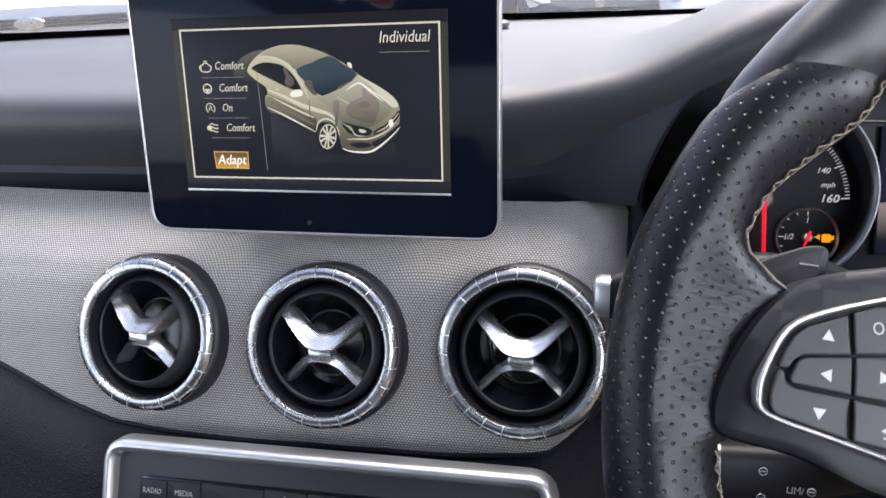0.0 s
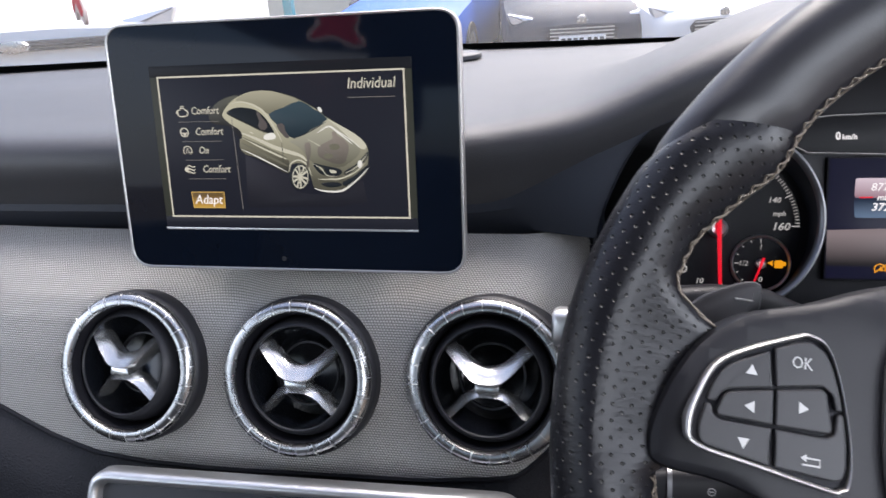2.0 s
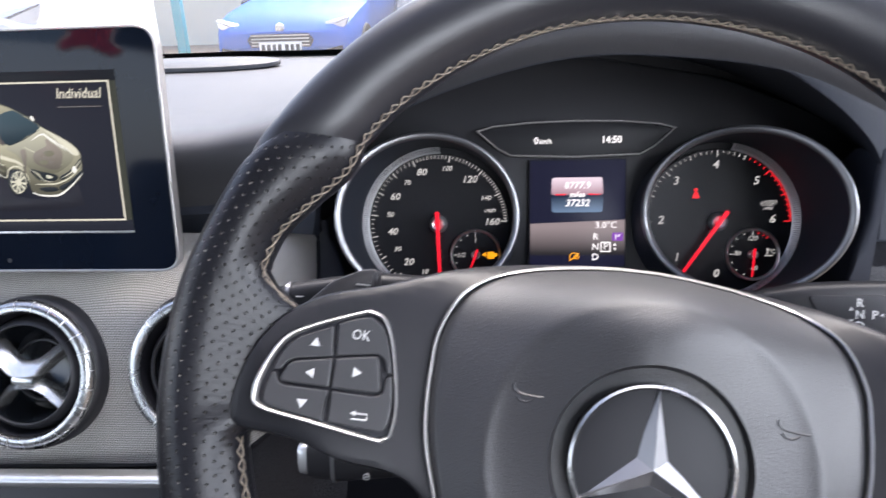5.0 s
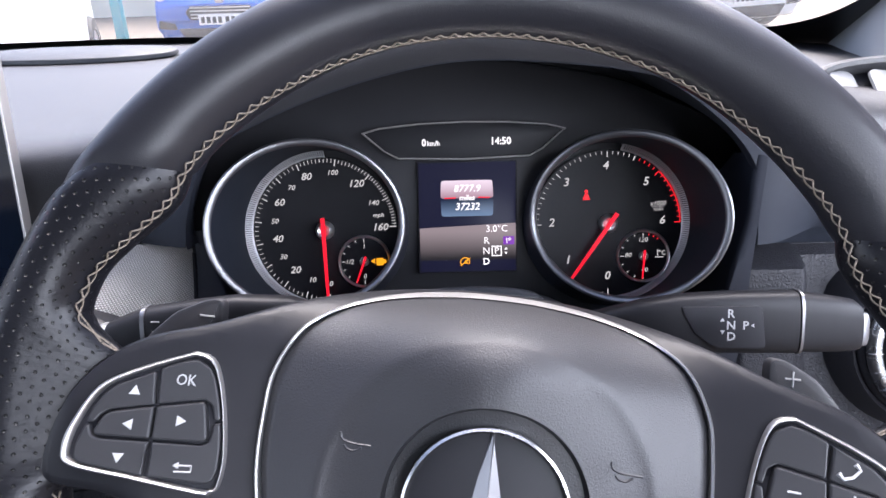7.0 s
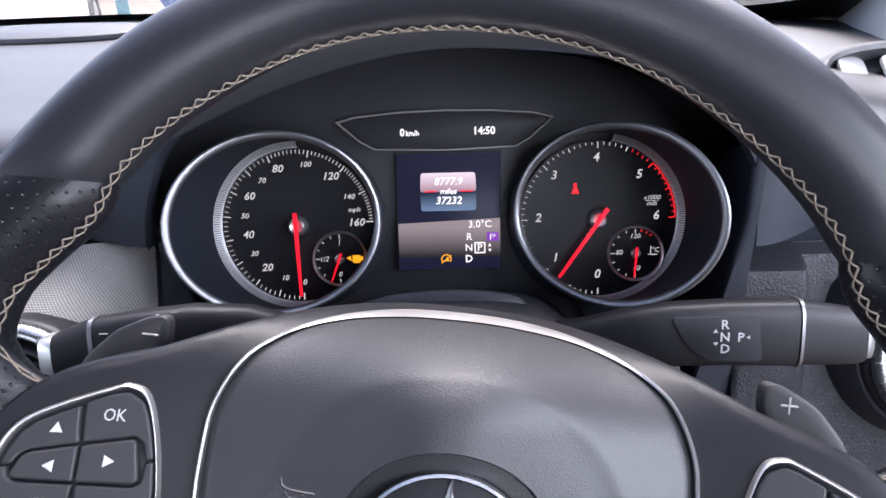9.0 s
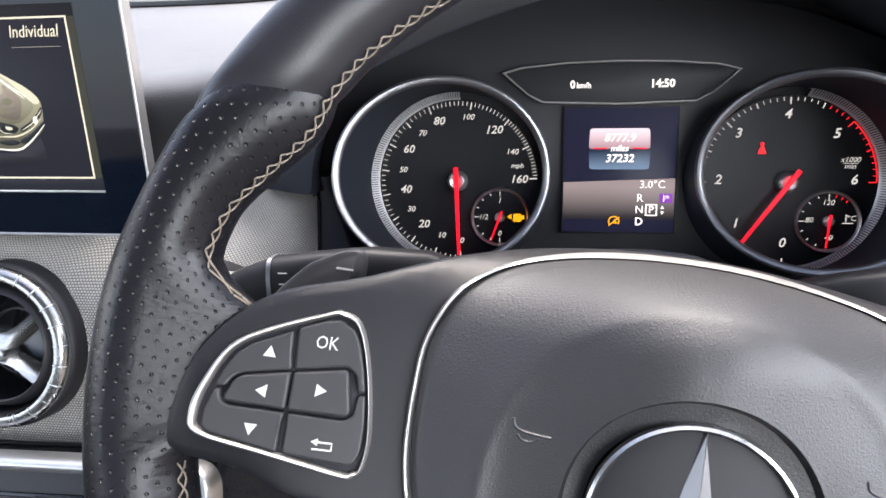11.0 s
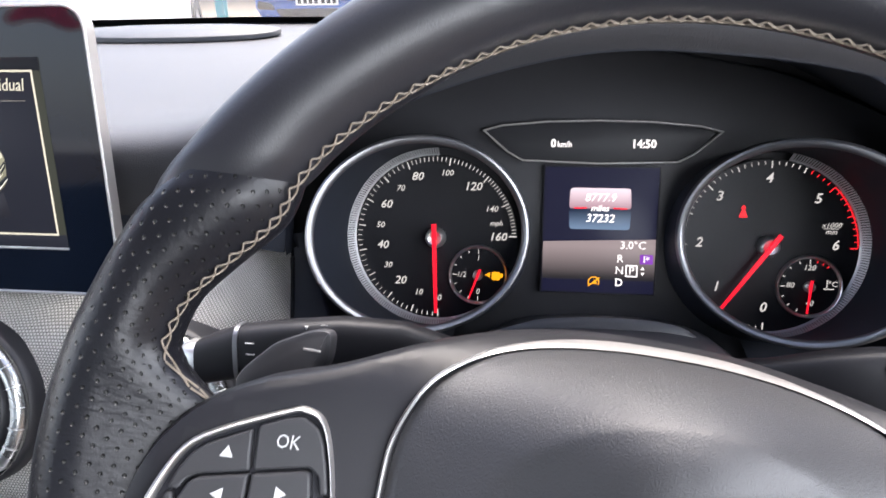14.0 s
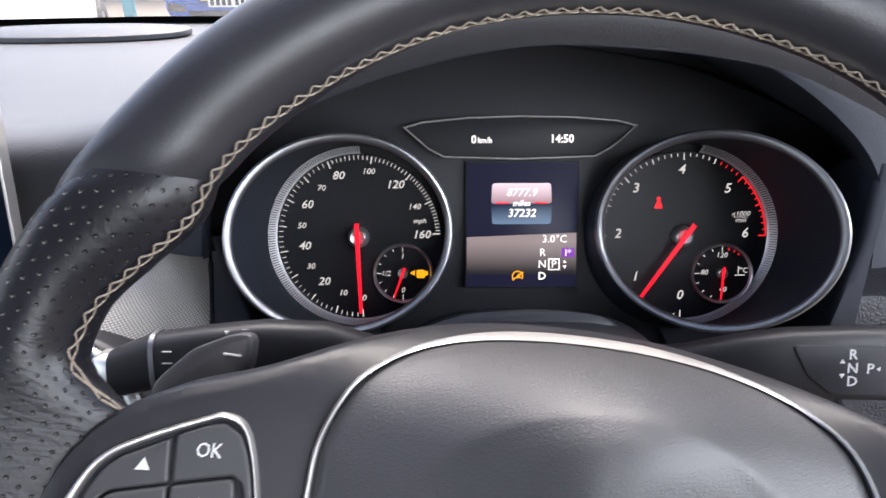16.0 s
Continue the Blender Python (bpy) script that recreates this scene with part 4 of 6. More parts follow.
# shift paddles
PADDLE = [(-0.1480, 0.0200), (-0.1449, 0.0252), (-0.1350, 0.0358), (-0.1223, 0.0424), (-0.1165, 0.0436), (-0.1140, 0.0418), (-0.1138, 0.0330), (-0.1200, 0.0180), (-0.125, 0.002), (-0.142, 0.002)]
for sx in (-1, 1):
    p = PADDLE if sx < 0 else [(-x + 0.002, y) for x, y in PADDLE]
    pd = part("shift_paddle", slab(p, -0.0500, -0.0430, 0.002, 0.003), PLASTIC, wheel, "black shift paddle with white mark")
    cx = -0.1205 if sx < 0 else 0.1258
    mark = [tube([(cx - 0.0032, 0.0355, -0.0428), (cx + 0.0032, 0.0355, -0.0428)], 0.00045, 5)]
    if sx > 0:
        mark.append(tube([(cx, 0.0355 - 0.0032, -0.0428), (cx, 0.0355 + 0.0032, -0.0428)], 0.00045, 5))
    part("mark", merged(*mark), PRINT, pd)
part("hub_back", spun([(0.0, -0.016), (0.050, -0.016), (0.050, -0.045), (0.042, -0.060), (0.0, -0.060)], 48), PLASTIC, wheel)

# ---- steering column ----
column = thing("steering_column", facing(0.0037, 0.2606, 0.8916, 28), "black plastic steering column cover", "column cover")
rows = []
for n, w, t, b in ((-0.055, 0.050, 0.030, -0.055), (-0.075, 0.062, 0.042, -0.065), (-0.12, 0.070, 0.052, -0.075), (-0.19, 0.074, 0.060, -0.085), (-0.26, 0.085, 0.060, -0.09)):
    rows.append([(w * math.copysign(abs(math.cos(a)) ** 0.6, math.cos(a)), (t if math.sin(a) > 0 else -b) * math.copysign(abs(math.sin(a)) ** 0.7, math.sin(a)), n) for a in [2 * math.pi * i / 40 for i in range(40)]])
part("shroud", loft(rows, close=True, cap=True), PLASTIC, column)


# ---- stalks ----
def stalk(m, stations, label):
    """A control stalk: rounded sections along x, each (x, half height, half depth, centre y, centre z)."""
    s = thing("stalk", m, label, "control stalk")
    rows = []
    for x, hh, hd, cy, cz in stations:
        rows.append([(x, cy + hh * math.copysign(abs(math.sin(a)) ** 0.6, math.sin(a)), cz + hd * math.copysign(abs(math.cos(a)) ** 0.6, math.cos(a))) for a in [2 * math.pi * i / 28 for i in range(28)]])
    part("body", loft(rows, close=True, cap=True), STALK, s)
    return s


gear = stalk(facing(0.134, 0.379, 0.879, 15), [(-0.090, 0.0075, 0.006, -0.0160, -0.034), (-0.064, 0.0100, 0.007, -0.0122, -0.022), (-0.044, 0.0138, 0.008, -0.0086, -0.013), (-0.026, 0.0156, 0.0085, -0.0066, -0.0088), (0.0, 0.0160, 0.0085, -0.0060, -0.0085), (0.0345, 0.0163, 0.0085, -0.0066, -0.0085)],
             "black gear selector stalk with white letters R N D P")
gear.name = "gear_stalk"
part("plate", slab([(-0.0265, 0.0042), (0.0150, 0.0040), (0.0172, -0.0185), (-0.0085, -0.0175), (-0.0190, -0.0095)], -0.002, 0.0006, 0.0003, 0.003), BLACK, gear, "black letter plate")
for ch, x, y in (("R", -0.0010, 0.0003), ("N", -0.0008, -0.0058), ("D", -0.0006, -0.0116), ("P", 0.0066, -0.0060)):
    lettering(ch, 0.0062, x, y, 0.0008, PRINT, gear, bold=0.0001)
part("arrow", slab(tri(-0.0052, -0.0028, 0.0013, 90), 0.0004, 0.0008, 0.00002), PRINT, gear)
part("arrow", slab(tri(-0.0050, -0.0088, 0.0013, 270), 0.0004, 0.0008, 0.00002), PRINT, gear)
part("arrow", slab(tri(0.0103, -0.0060, 0.0011, 180), 0.0004, 0.0008, 0.00002), PRINT, gear)


def x_ring(x0, x1, hh, hd, cy, cz):
    r = []
    for x, g in ((x0, 0.0), (x0, 0.0006), (x1, 0.0006), (x1, 0.0)):
        r.append([(x, cy + (hh + g) * math.copysign(abs(math.sin(a)) ** 0.6, math.sin(a)), cz + (hd + g) * math.copysign(abs(math.cos(a)) ** 0.6, math.cos(a))) for a in [2 * math.pi * i / 28 for i in range(28)]])
    return loft(r, close=True)


part("collar", x_ring(0.0351, 0.0365, 0.0163, 0.0085, -0.0066, -0.0085), RIMMETAL, gear, "thin silver collar")
rows = []
for x, hh, hd, cy in ((0.0365, 0.0158, 0.0082, -0.0066), (0.052, 0.0148, 0.0080, -0.0080), (0.064, 0.0135, 0.0076, -0.0090), (0.0675, 0.0115, 0.0065, -0.0100)):
    rows.append([(x, cy + hh * math.copysign(abs(math.sin(a)) ** 0.6, math.sin(a)), -0.0085 + hd * math.copysign(abs(math.cos(a)) ** 0.6, math.cos(a))) for a in [2 * math.pi * i / 28 for i in range(28)]])
part("knob", loft(rows, close=True, cap=True), STALK, gear)
part("park_button", slab(oval(0.069, -0.011, 0.0035, 0.009, 24, 3), -0.013, -0.004, 0.002), RIMMETAL, gear, "silver end button")

combi = stalk(facing(-0.135, 0.362, 0.884, 15), [(0.075, 0.006, 0.006, -0.006, -0.03), (0.045, 0.0085, 0.007, 0.006, -0.015), (0.020, 0.0110, 0.008, 0.006, -0.010), (-0.005, 0.0110, 0.0085, 0.004, -0.0085), (-0.0255, 0.0122, 0.0085, 0.000, -0.0085)],
              "black indicator and wiper stalk with a silver collar")
combi.name = "indicator_stalk"
part("collar", x_ring(-0.0275, -0.0255, 0.0122, 0.0085, 0.000, -0.0085), RIMMETAL, combi, "thin silver collar")
rows = []
for x, hh, cy in ((-0.0275, 0.0118, 0.0), (-0.038, 0.0112, -0.003), (-0.0460, 0.0104, -0.0055)):
    rows.append([(x, cy + hh * math.copysign(abs(math.sin(a)) ** 0.6, math.sin(a)), -0.0085 + 0.0083 * math.copysign(abs(math.cos(a)) ** 0.6, math.cos(a))) for a in [2 * math.pi * i / 28 for i in range(28)]])
part("knob", loft(rows, close=True, cap=True), STALK, combi)
tip = part("wash_button", slab(oval(0, 0, 0.0095, 0.0080, 28, 3.5), 0.0, 0.0075, 0.003), SATIN, combi, "silver push button")
tip.matrix_local = Matrix.Translation((-0.0460, -0.0055, -0.0085)) @ Matrix.Rotation(radians(-90), 4, "Y") @ Matrix.Rotation(radians(90), 4, "Z")
part("mark", slab(tri(0.0052, 0.0139, 0.0010, 270), -0.0060, -0.0020, 0.00002), PRINT, combi)
part("mark", merged(box(0.0078, 0.0106, 0.0145, 0.0150, -0.0062, -0.0040), box(0.0112, 0.0142, 0.0145, 0.0150, -0.0068, -0.0034)), PRINT, combi)
for k in range(2):
    part("mark", tube([(-0.0215, 0.0065 - 0.005 * k, 0.0003), (-0.0175, 0.0065 - 0.005 * k, 0.0003)], 0.0003, 5), PRINT, combi)

cruise = stalk(facing(-0.115, 0.320, 0.818, 15), [(0.06, 0.010, 0.010, 0.004, -0.03), (0.020, 0.0115, 0.010, 0.003, -0.012), (-0.0185, 0.0125, 0.010, 0.001, -0.010)], "black cruise control stalk with white symbols and a silver tip")
cruise.name = "cruise_stalk"
part("collar", x_ring(-0.0205, -0.0185, 0.0126, 0.010, 0.001, -0.010), RIMMETAL, cruise, "thin silver collar")
rows = []
for x, hh in ((-0.0205, 0.0118), (-0.027, 0.0108), (-0.0330, 0.0094)):
    rows.append([(x, 0.0005 + hh * math.copysign(abs(math.sin(a)) ** 0.6, math.sin(a)), -0.010 + 0.0088 * math.copysign(abs(math.cos(a)) ** 0.6, math.cos(a))) for a in [2 * math.pi * i / 28 for i in range(28)]])
part("knob", loft(rows, close=True, cap=True), STALK, cruise)
tip = part("end_button", slab(oval(0, 0, 0.0085, 0.0078, 28, 3.5), 0.0, 0.0055, 0.0025), SATIN, cruise, "silver end button")
tip.matrix_local = Matrix.Translation((-0.0330, 0.0005, -0.010)) @ Matrix.Rotation(radians(-90), 4, "Y") @ Matrix.Rotation(radians(90), 4, "Z")
lettering("LIM/", 0.0042, 0.0105, -0.0015, 0.0006, PRINT, cruise, squeeze=0.9)
for x, y in ((-0.0020, 0.0055), (-0.0022, -0.0060), (0.0168, -0.0015)):
    part("symbol", merged(tube([(px, py, 0.0004) for px, py in arc(x, y, 0.0016, 0, 345, 16)], 0.00024, 5), tube([(x - 0.001, y, 0.0004), (x + 0.001, y, 0.0004)], 0.00028, 5)), PRINT, cruise)

# ---- instrument cluster ----
cluster = thing("instrument_cluster", facing(0, 0.5, 0.88, 19), "black car instrument cluster with two round dials and lit display", "instruments")
part("backplate", slab([(-0.205, -0.09), (0.205, -0.09), (0.205, 0.03), (0.195, 0.048), (0.16, 0.072), (0.10, 0.098), (0.0, 0.116), (-0.10, 0.098), (-0.16, 0.072), (-0.195, 0.048), (-0.205, 0.03)], -0.030, -0.012, 0.002, 0.02), PLASTIC, cluster)


def needle(parent, cx, cy, ang, length, tail, w, h):
    d = Vector((math.cos(radians(ang)), math.sin(radians(ang)), 0))
    q = Vector((-d.y, d.x, 0))
    o = Vector((cx, cy, h))
    pts = [o + q * w * 0.55 - d * tail, o - q * w * 0.55 - d * tail, o - q * w * 0.35 + d * length, o + q * w * 0.35 + d * length]
    return part("needle", slab([(p.x, p.y) for p in pts], h, h + 0.0008, 0.0002), G_RED, parent, "lit red needle")


def dial(name, cx, side, label):
    """A dial in its oval hood ring; side -1: the oval reaches out to the left."""
    d = new(name)
    d.parent = cluster
    tagged(d, label)
    # tube round the dial, its mouth cut at a slant so that the outer side stands further out
    mx, my, rx, ry, h0, sl = (-0.0942, 0.0056, 0.0560, 0.0532, 0.0475, -0.473) if side < 0 else (0.0932, 0.0068, 0.0525, 0.0517, 0.0526, 0.640)

    def mouth(a, inset, down):
        c, q = math.cos(a), math.sin(a)
        return (mx + (rx - inset) * c, my + (ry - inset) * q, h0 + sl * rx * c - down)

    steps = [2 * math.pi * i / 120 for i in range(120)]
    wall = []
    for f in (0.0, 0.25, 0.5, 0.75, 1.0):
        wall.append([tuple(Vector((cx + 0.0535 * math.cos(a), 0.0535 * math.sin(a), -0.0078)).lerp(Vector(mouth(a, 0.0046, 0.0030)), f)) for a in steps])
    part("tube_wall", loft(wall, close=True), TUBE, d, "dark inner wall of the dial tube")
    lip = [(0.0046, 0.0030), (0.0044, 0.0018), (0.0032, 0.0005), (0.0018, 0.0), (0.0007, 0.0006), (0.0, 0.0030), (0.0004, 0.0080)]
    part("oval_rim", loft([[mouth(a, i, k) for a in steps] for i, k in lip], close=True), RIMMETAL, d, "brushed metal rim")
    part("tube_back", loft([[mouth(a, 0.0004, 0.0080) for a in steps], [(cx + 0.0560 * math.cos(a), 0.0560 * math.sin(a), -0.0125) for a in steps]], close=True), DASH_DARK, d)
    start, sweep = (88, 222) if side < 0 else (172, 268)
    part("scale_ring", spun([(0.0534, -0.0076), (0.0531, -0.0010), (0.0500, -0.0056), (0.0490, -0.0067)], 96, cx, 0, start, sweep), TICKS, d, "ribbed silver ring")
    ribs = []
    for i in range(int(sweep / 1.6)):
        a = radians(start + 1.6 * i)
        c, q = math.cos(a), math.sin(a)
        ribs.append(tube([(cx + 0.0529 * c, 0.0529 * q, -0.0012), (cx + 0.0501 * c, 0.0501 * q, -0.0055)], 0.00028, 4))
    part("ring_ribbing", merged(*ribs), DIALFACE, d)
    part("face", spun([(0.0, -0.0068), (0.0492, -0.0068)], 96, cx, 0), DIALFACE, d, "black dial face")
    return d


speed = dial("speedometer", -0.0945, -1, "round mph speedometer, its needle at zero")
tacho = dial("rev_counter", 0.0950, 1, "round rev counter with a red sector, idling needle")
FACE = -0.0066


def tick(parent, cx, cy, a, r0, r1, w, mat, h=FACE):
    d = Vector((math.cos(radians(a)), math.sin(radians(a))))
    q = Vector((-d.y, d.x)) * w / 2
    c = Vector((cx, cy))
    return slab([tuple(c + d * r0 + q), tuple(c + d * r0 - q), tuple(c + d * r1 - q), tuple(c + d * r1 + q)], h, h + 0.0002, 0.00003)


# speed scale: 0 at 272 degrees, clockwise, finer above 80
def speed_angle(v):
    return lerp([(0, 272), (10, 252), (20, 232), (30, 211), (40, 191), (50, 172), (60, 152), (70, 132), (80, 112), (100, 80), (120, 50), (140, 26), (160, 2)], v)


white, fine = [], []
for v in range(0, 161, 2):
    big = v % 10 == 0 and (v <= 80 or v % 20 == 0)
    white.append(tick(speed, -0.0945, 0, speed_angle(v), 0.0435 if big else 0.0455, 0.0480, 0.00075 if big else 0.0005, G_WHITE))
part("scale", merged(*white), G_WHITE, speed, "white scale marks")
for txt, x, y, s in (("0", -0.0919, -0.0367, 0.0058), ("10", -0.1045, -0.0336, 0.0056), ("20", -0.1157, -0.0267, 0.0078), ("30", -0.1235, -0.0175, 0.0056), ("40", -0.1268, -0.0053, 0.0078), ("50", -0.1283, 0.0068, 0.0056), ("60", -0.1247, 0.0193, 0.0078),
                     ("70", -0.1161, 0.0290, 0.0056), ("80", -0.1058, 0.0362, 0.0078), ("100", -0.0880, 0.0385, 0.0056), ("120", -0.0724, 0.0307, 0.0078), ("140", -0.0612, 0.0176, 0.0056), ("mph", -0.0581, 0.0093, 0.0048), ("160", -0.0571, 0.0011, 0.0078)):
    lettering(txt, s * 0.86, x - 0.0004, y, FACE + 0.0001, G_WHITE, speed, 0.22, squeeze=1.05, name="numeral", bold=0.00011 if s > 0.007 else 0.00006)
hub = part("needle_hub", spun([(0.0062, -0.0066), (0.0060, -0.0030), (0.0052, -0.0004), (0.0040, 0.0006), (0.0028, 0.0), (0.0, -0.0002)], 40, -0.0945, 0), SATIN, speed, "silver needle hub")
needle(speed, -0.0945, 0.0, 272, 0.0445, 0.0085, 0.0026, 0.0012)


def rev_angle(v):
    return 270 - 45 * v


white, red = [], []
for i in range(0, 61):
    v = i / 10
    if v > 6:
        continue
    big = i % 10 == 0 or (i % 5 == 0)
    (red if v >= 4.6 else white).append(tick(tacho, 0.0950, 0, rev_angle(v), 0.0440 if i % 10 == 0 else 0.0450 if big else 0.0460, 0.0480, 0.0007 if big else 0.0005, G_WHITE))
part("scale", merged(*white), G_WHITE, tacho, "white scale marks")
part("red_sector", merged(*red, *[slab(arc(0.0950, 0, 0.0484, rev_angle(6), rev_angle(5), 14) + arc(0.0950, 0, 0.0477, rev_angle(5), rev_angle(6), 14), FACE, FACE + 0.0002, 0.00003)]), G_LAMP, tacho, "red sector marks")
for txt, x, y, s in (("0", 0.0945, -0.0352, 0.0088), ("1", 0.0682, -0.0241, 0.0088), ("2", 0.0576, 0.0012, 0.0088), ("3", 0.0676, 0.0278, 0.0088), ("4", 0.0938, 0.0384, 0.0088), ("5", 0.1204, 0.0273, 0.0088), ("6", 0.1311, 0.0013, 0.0088)):
    lettering(txt, s * 0.88, x, y, FACE + 0.0001, G_WHITE, tacho, 0.2, name="numeral", bold=0.00011)
lettering("x1000", 0.0042, 0.1285, 0.0126, FACE + 0.0001, G_WHITE, tacho, 0.25)
lettering("min", 0.0042, 0.1285, 0.0090, FACE + 0.0001, G_WHITE, tacho, 0.25)
part("rule", slab([(0.1245, 0.0106), (0.1325, 0.0106), (0.1325, 0.0109), (0.1245, 0.0109)], FACE, FACE + 0.0002, 0.00003), G_WHITE, tacho)
part("needle_hub", spun([(0.0062, -0.0066), (0.0060, -0.0030), (0.0052, -0.0004), (0.0040, 0.0006), (0.0028, 0.0), (0.0, -0.0002)], 40, 0.0950, 0), SATIN, tacho, "silver needle hub")
needle(tacho, 0.0950, 0.0, 234.5, 0.0435, 0.0085, 0.0026, 0.0012)
# seat belt lamp
belt = merged(slab(oval(0.0810, 0.0216, 0.0012, 0.0013, 16), FACE, FACE + 0.0002, 0.00003), slab([(0.0785, 0.0160), (0.0835, 0.0160), (0.0824, 0.0192), (0.0818, 0.0203), (0.0802, 0.0203), (0.0796, 0.0192)], FACE, FACE + 0.0002, 0.00003, 0.0006))
part("belt_lamp", belt, G_LAMP, tacho, "lit red seat-belt lamp")


def small_dial(parent, cx, cy, name, ang, marks, label):
    g = new(name)
    g.parent = parent
    tagged(g, label)
    part("face", spun([(0.0, -0.0060), (0.0166, -0.0060)], 56, cx, cy), DIALFACE, g)
    part("rim", spun([(0.0160, -0.0060), (0.0164, -0.0046), (0.0172, -0.0040), (0.0178, -0.0048), (0.0180, -0.0066)], 64, cx, cy), SATIN, g, "silver rim")
    part("scale", merged(*[tick(g, cx, cy, a, 0.0128 if k % 4 == 0 else 0.0140, 0.0155, 0.00045, G_WHITE, -0.0058) for k, a in enumerate(marks)]), G_WHITE, g)
    part("needle_hub", spun([(0.0030, -0.0058), (0.0030, -0.0035), (0.0022, -0.0026), (0.0, -0.0026)], 28, cx, cy), SATIN, g)
    d = Vector((math.cos(radians(ang)), math.sin(radians(ang))))
    q = Vector((-d.y, d.x)) * 0.0008
    c = Vector((cx, cy))
    part("needle", slab([tuple(c + q - d * 0.004), tuple(c - q - d * 0.004), tuple(c - q * 0.5 + d * 0.0150), tuple(c + q * 0.5 + d * 0.0150)], -0.0024, -0.0018, 0.0001), G_RED, g, "lit red needle")
    return g


fuel = small_dial(speed, -0.0687, -0.0218, "fuel_gauge", 250, [90 + 22.5 * k for k in range(9)], "fuel gauge near empty")
for txt, x, y in (("1", -0.0689, -0.0117), ("1/2", -0.0789, -0.0219), ("0", -0.0688, -0.0319)):
    lettering(txt, 0.0046, x, y, -0.0057, G_WHITE, fuel, 0.2)
pump = merged(slab([(-0.0606, -0.0246), (-0.0556, -0.0246), (-0.0556, -0.0196), (-0.0606, -0.0196)], -0.0058, -0.0055, 0.00003, 0.0012), slab(tri(-0.0625, -0.0215, 0.0020, 180), -0.0058, -0.0055, 0.00003), slab([(-0.0560, -0.0235), (-0.0538, -0.0228), (-0.0540, -0.0205), (-0.0560, -0.0208)], -0.0058, -0.0055, 0.00003))
part("fuel_lamp", pump, G_AMBER, fuel, "lit amber fuel lamp")
temp = small_dial(tacho, 0.1184, -0.0222, "temperature_gauge", 265, [90 + 22.5 * k for k in range(9)], "coolant temperature gauge, cold")
part("hot_range", merged(*[tick(temp, 0.1184, -0.0222, a, 0.0140, 0.0155, 0.0005, G_RED, -0.0058) for a in (75, 62, 50)]), G_LAMP, temp)
for txt, x, y in (("120", 0.1181, -0.0115), ("80", 0.1083, -0.0216), ("40", 0.1192, -0.0318)):
    lettering(txt, 0.0044, x, y, -0.0057, G_WHITE, temp, 0.2)
lettering("°C", 0.0044, 0.1312, -0.0205, -0.0057, G_WHITE, temp, 0.0)
part("symbol", merged(tube([(0.1280, -0.0180, -0.0057), (0.1280, -0.0225, -0.0057)], 0.0003, 5), tube([(0.1262, -0.0232, -0.0057), (0.1318, -0.0232, -0.0057)], 0.0003, 5), tube([(0.1280, -0.0190, -0.0057), (0.1292, -0.0190, -0.0057)], 0.00025, 5)), G_WHITE, temp)

# upper strip display
LID = [(-0.0680, 0.0640), (-0.0600, 0.0570), (-0.0530, 0.0510), (-0.0440, 0.0462), (0.0, 0.0448), (0.0440, 0.0462), (0.0530, 0.0510), (0.0600, 0.0570), (0.0680, 0.0640), (0.0560, 0.0672), (0.0300, 0.0695), (0.0, 0.0702), (-0.0300, 0.0695), (-0.0560, 0.0672)]
lid = ccw(LID)
strip = part("strip_display", slab(offset(lid, 0.001), -0.012, -0.0068, 0.0003), DIALFACE, cluster, "narrow dark display strip")
part("strip_frame", band(lid, offset(lid, 0.0010), -0.010, -0.0040, 0.0003), DULL, strip, "thin metal frame")
lettering("0", 0.0066, -0.0264, 0.0565, -0.0066, G_TEXT, strip, squeeze=0.9, bold=0.00016)
lettering("km/h", 0.0046, -0.0200, 0.0560, -0.0066, G_TEXT, strip, squeeze=0.9, bold=0.0001)
lettering("14:50", 0.0066, 0.0247, 0.0565, -0.0066, G_TEXT, strip, squeeze=0.95, bold=0.00016)

# centre display
disp = part("centre_display", slab([(-0.0320, -0.0310), (0.0345, -0.0310), (0.0352, 0.0440), (-0.0315, 0.0440)], -0.012, -0.0075, 0.0003, 0.001), DIALFACE, cluster, "colour trip display")
part("screen", slab([(-0.0310, -0.0300), (0.0335, -0.0300), (0.0342, 0.0430), (-0.0305, 0.0430)], -0.0074, -0.0072, 0.00003), G_NAVY, disp, "dark blue lit screen")


def shaded_glow(name, low, high, y0, y1, strength):
    """A lit panel whose picture runs from one colour at y0 to another at y1."""
    m = glowing(name, low, strength)
    n, link = m.node_tree.nodes, m.node_tree.links.new
    tc, sep, mr, mix = n.new("ShaderNodeTexCoord"), n.new("ShaderNodeSeparateXYZ"), n.new("ShaderNodeMapRange"), n.new("ShaderNodeMix")
    mix.data_type = "RGBA"
    mr.inputs["From Min"].default_value, mr.inputs["From Max"].default_value = y0, y1
    mix.inputs["A"].default_value, mix.inputs["B"].default_value = (*low, 1), (*high, 1)
    link(tc.outputs["Object"], sep.inputs[0])
    link(sep.outputs[1], mr.inputs["Value"])
    link(mr.outputs["Result"], mix.inputs["Factor"])
    link(mix.outputs["Result"], n["Principled BSDF"].inputs["Emission Color"])
    return m


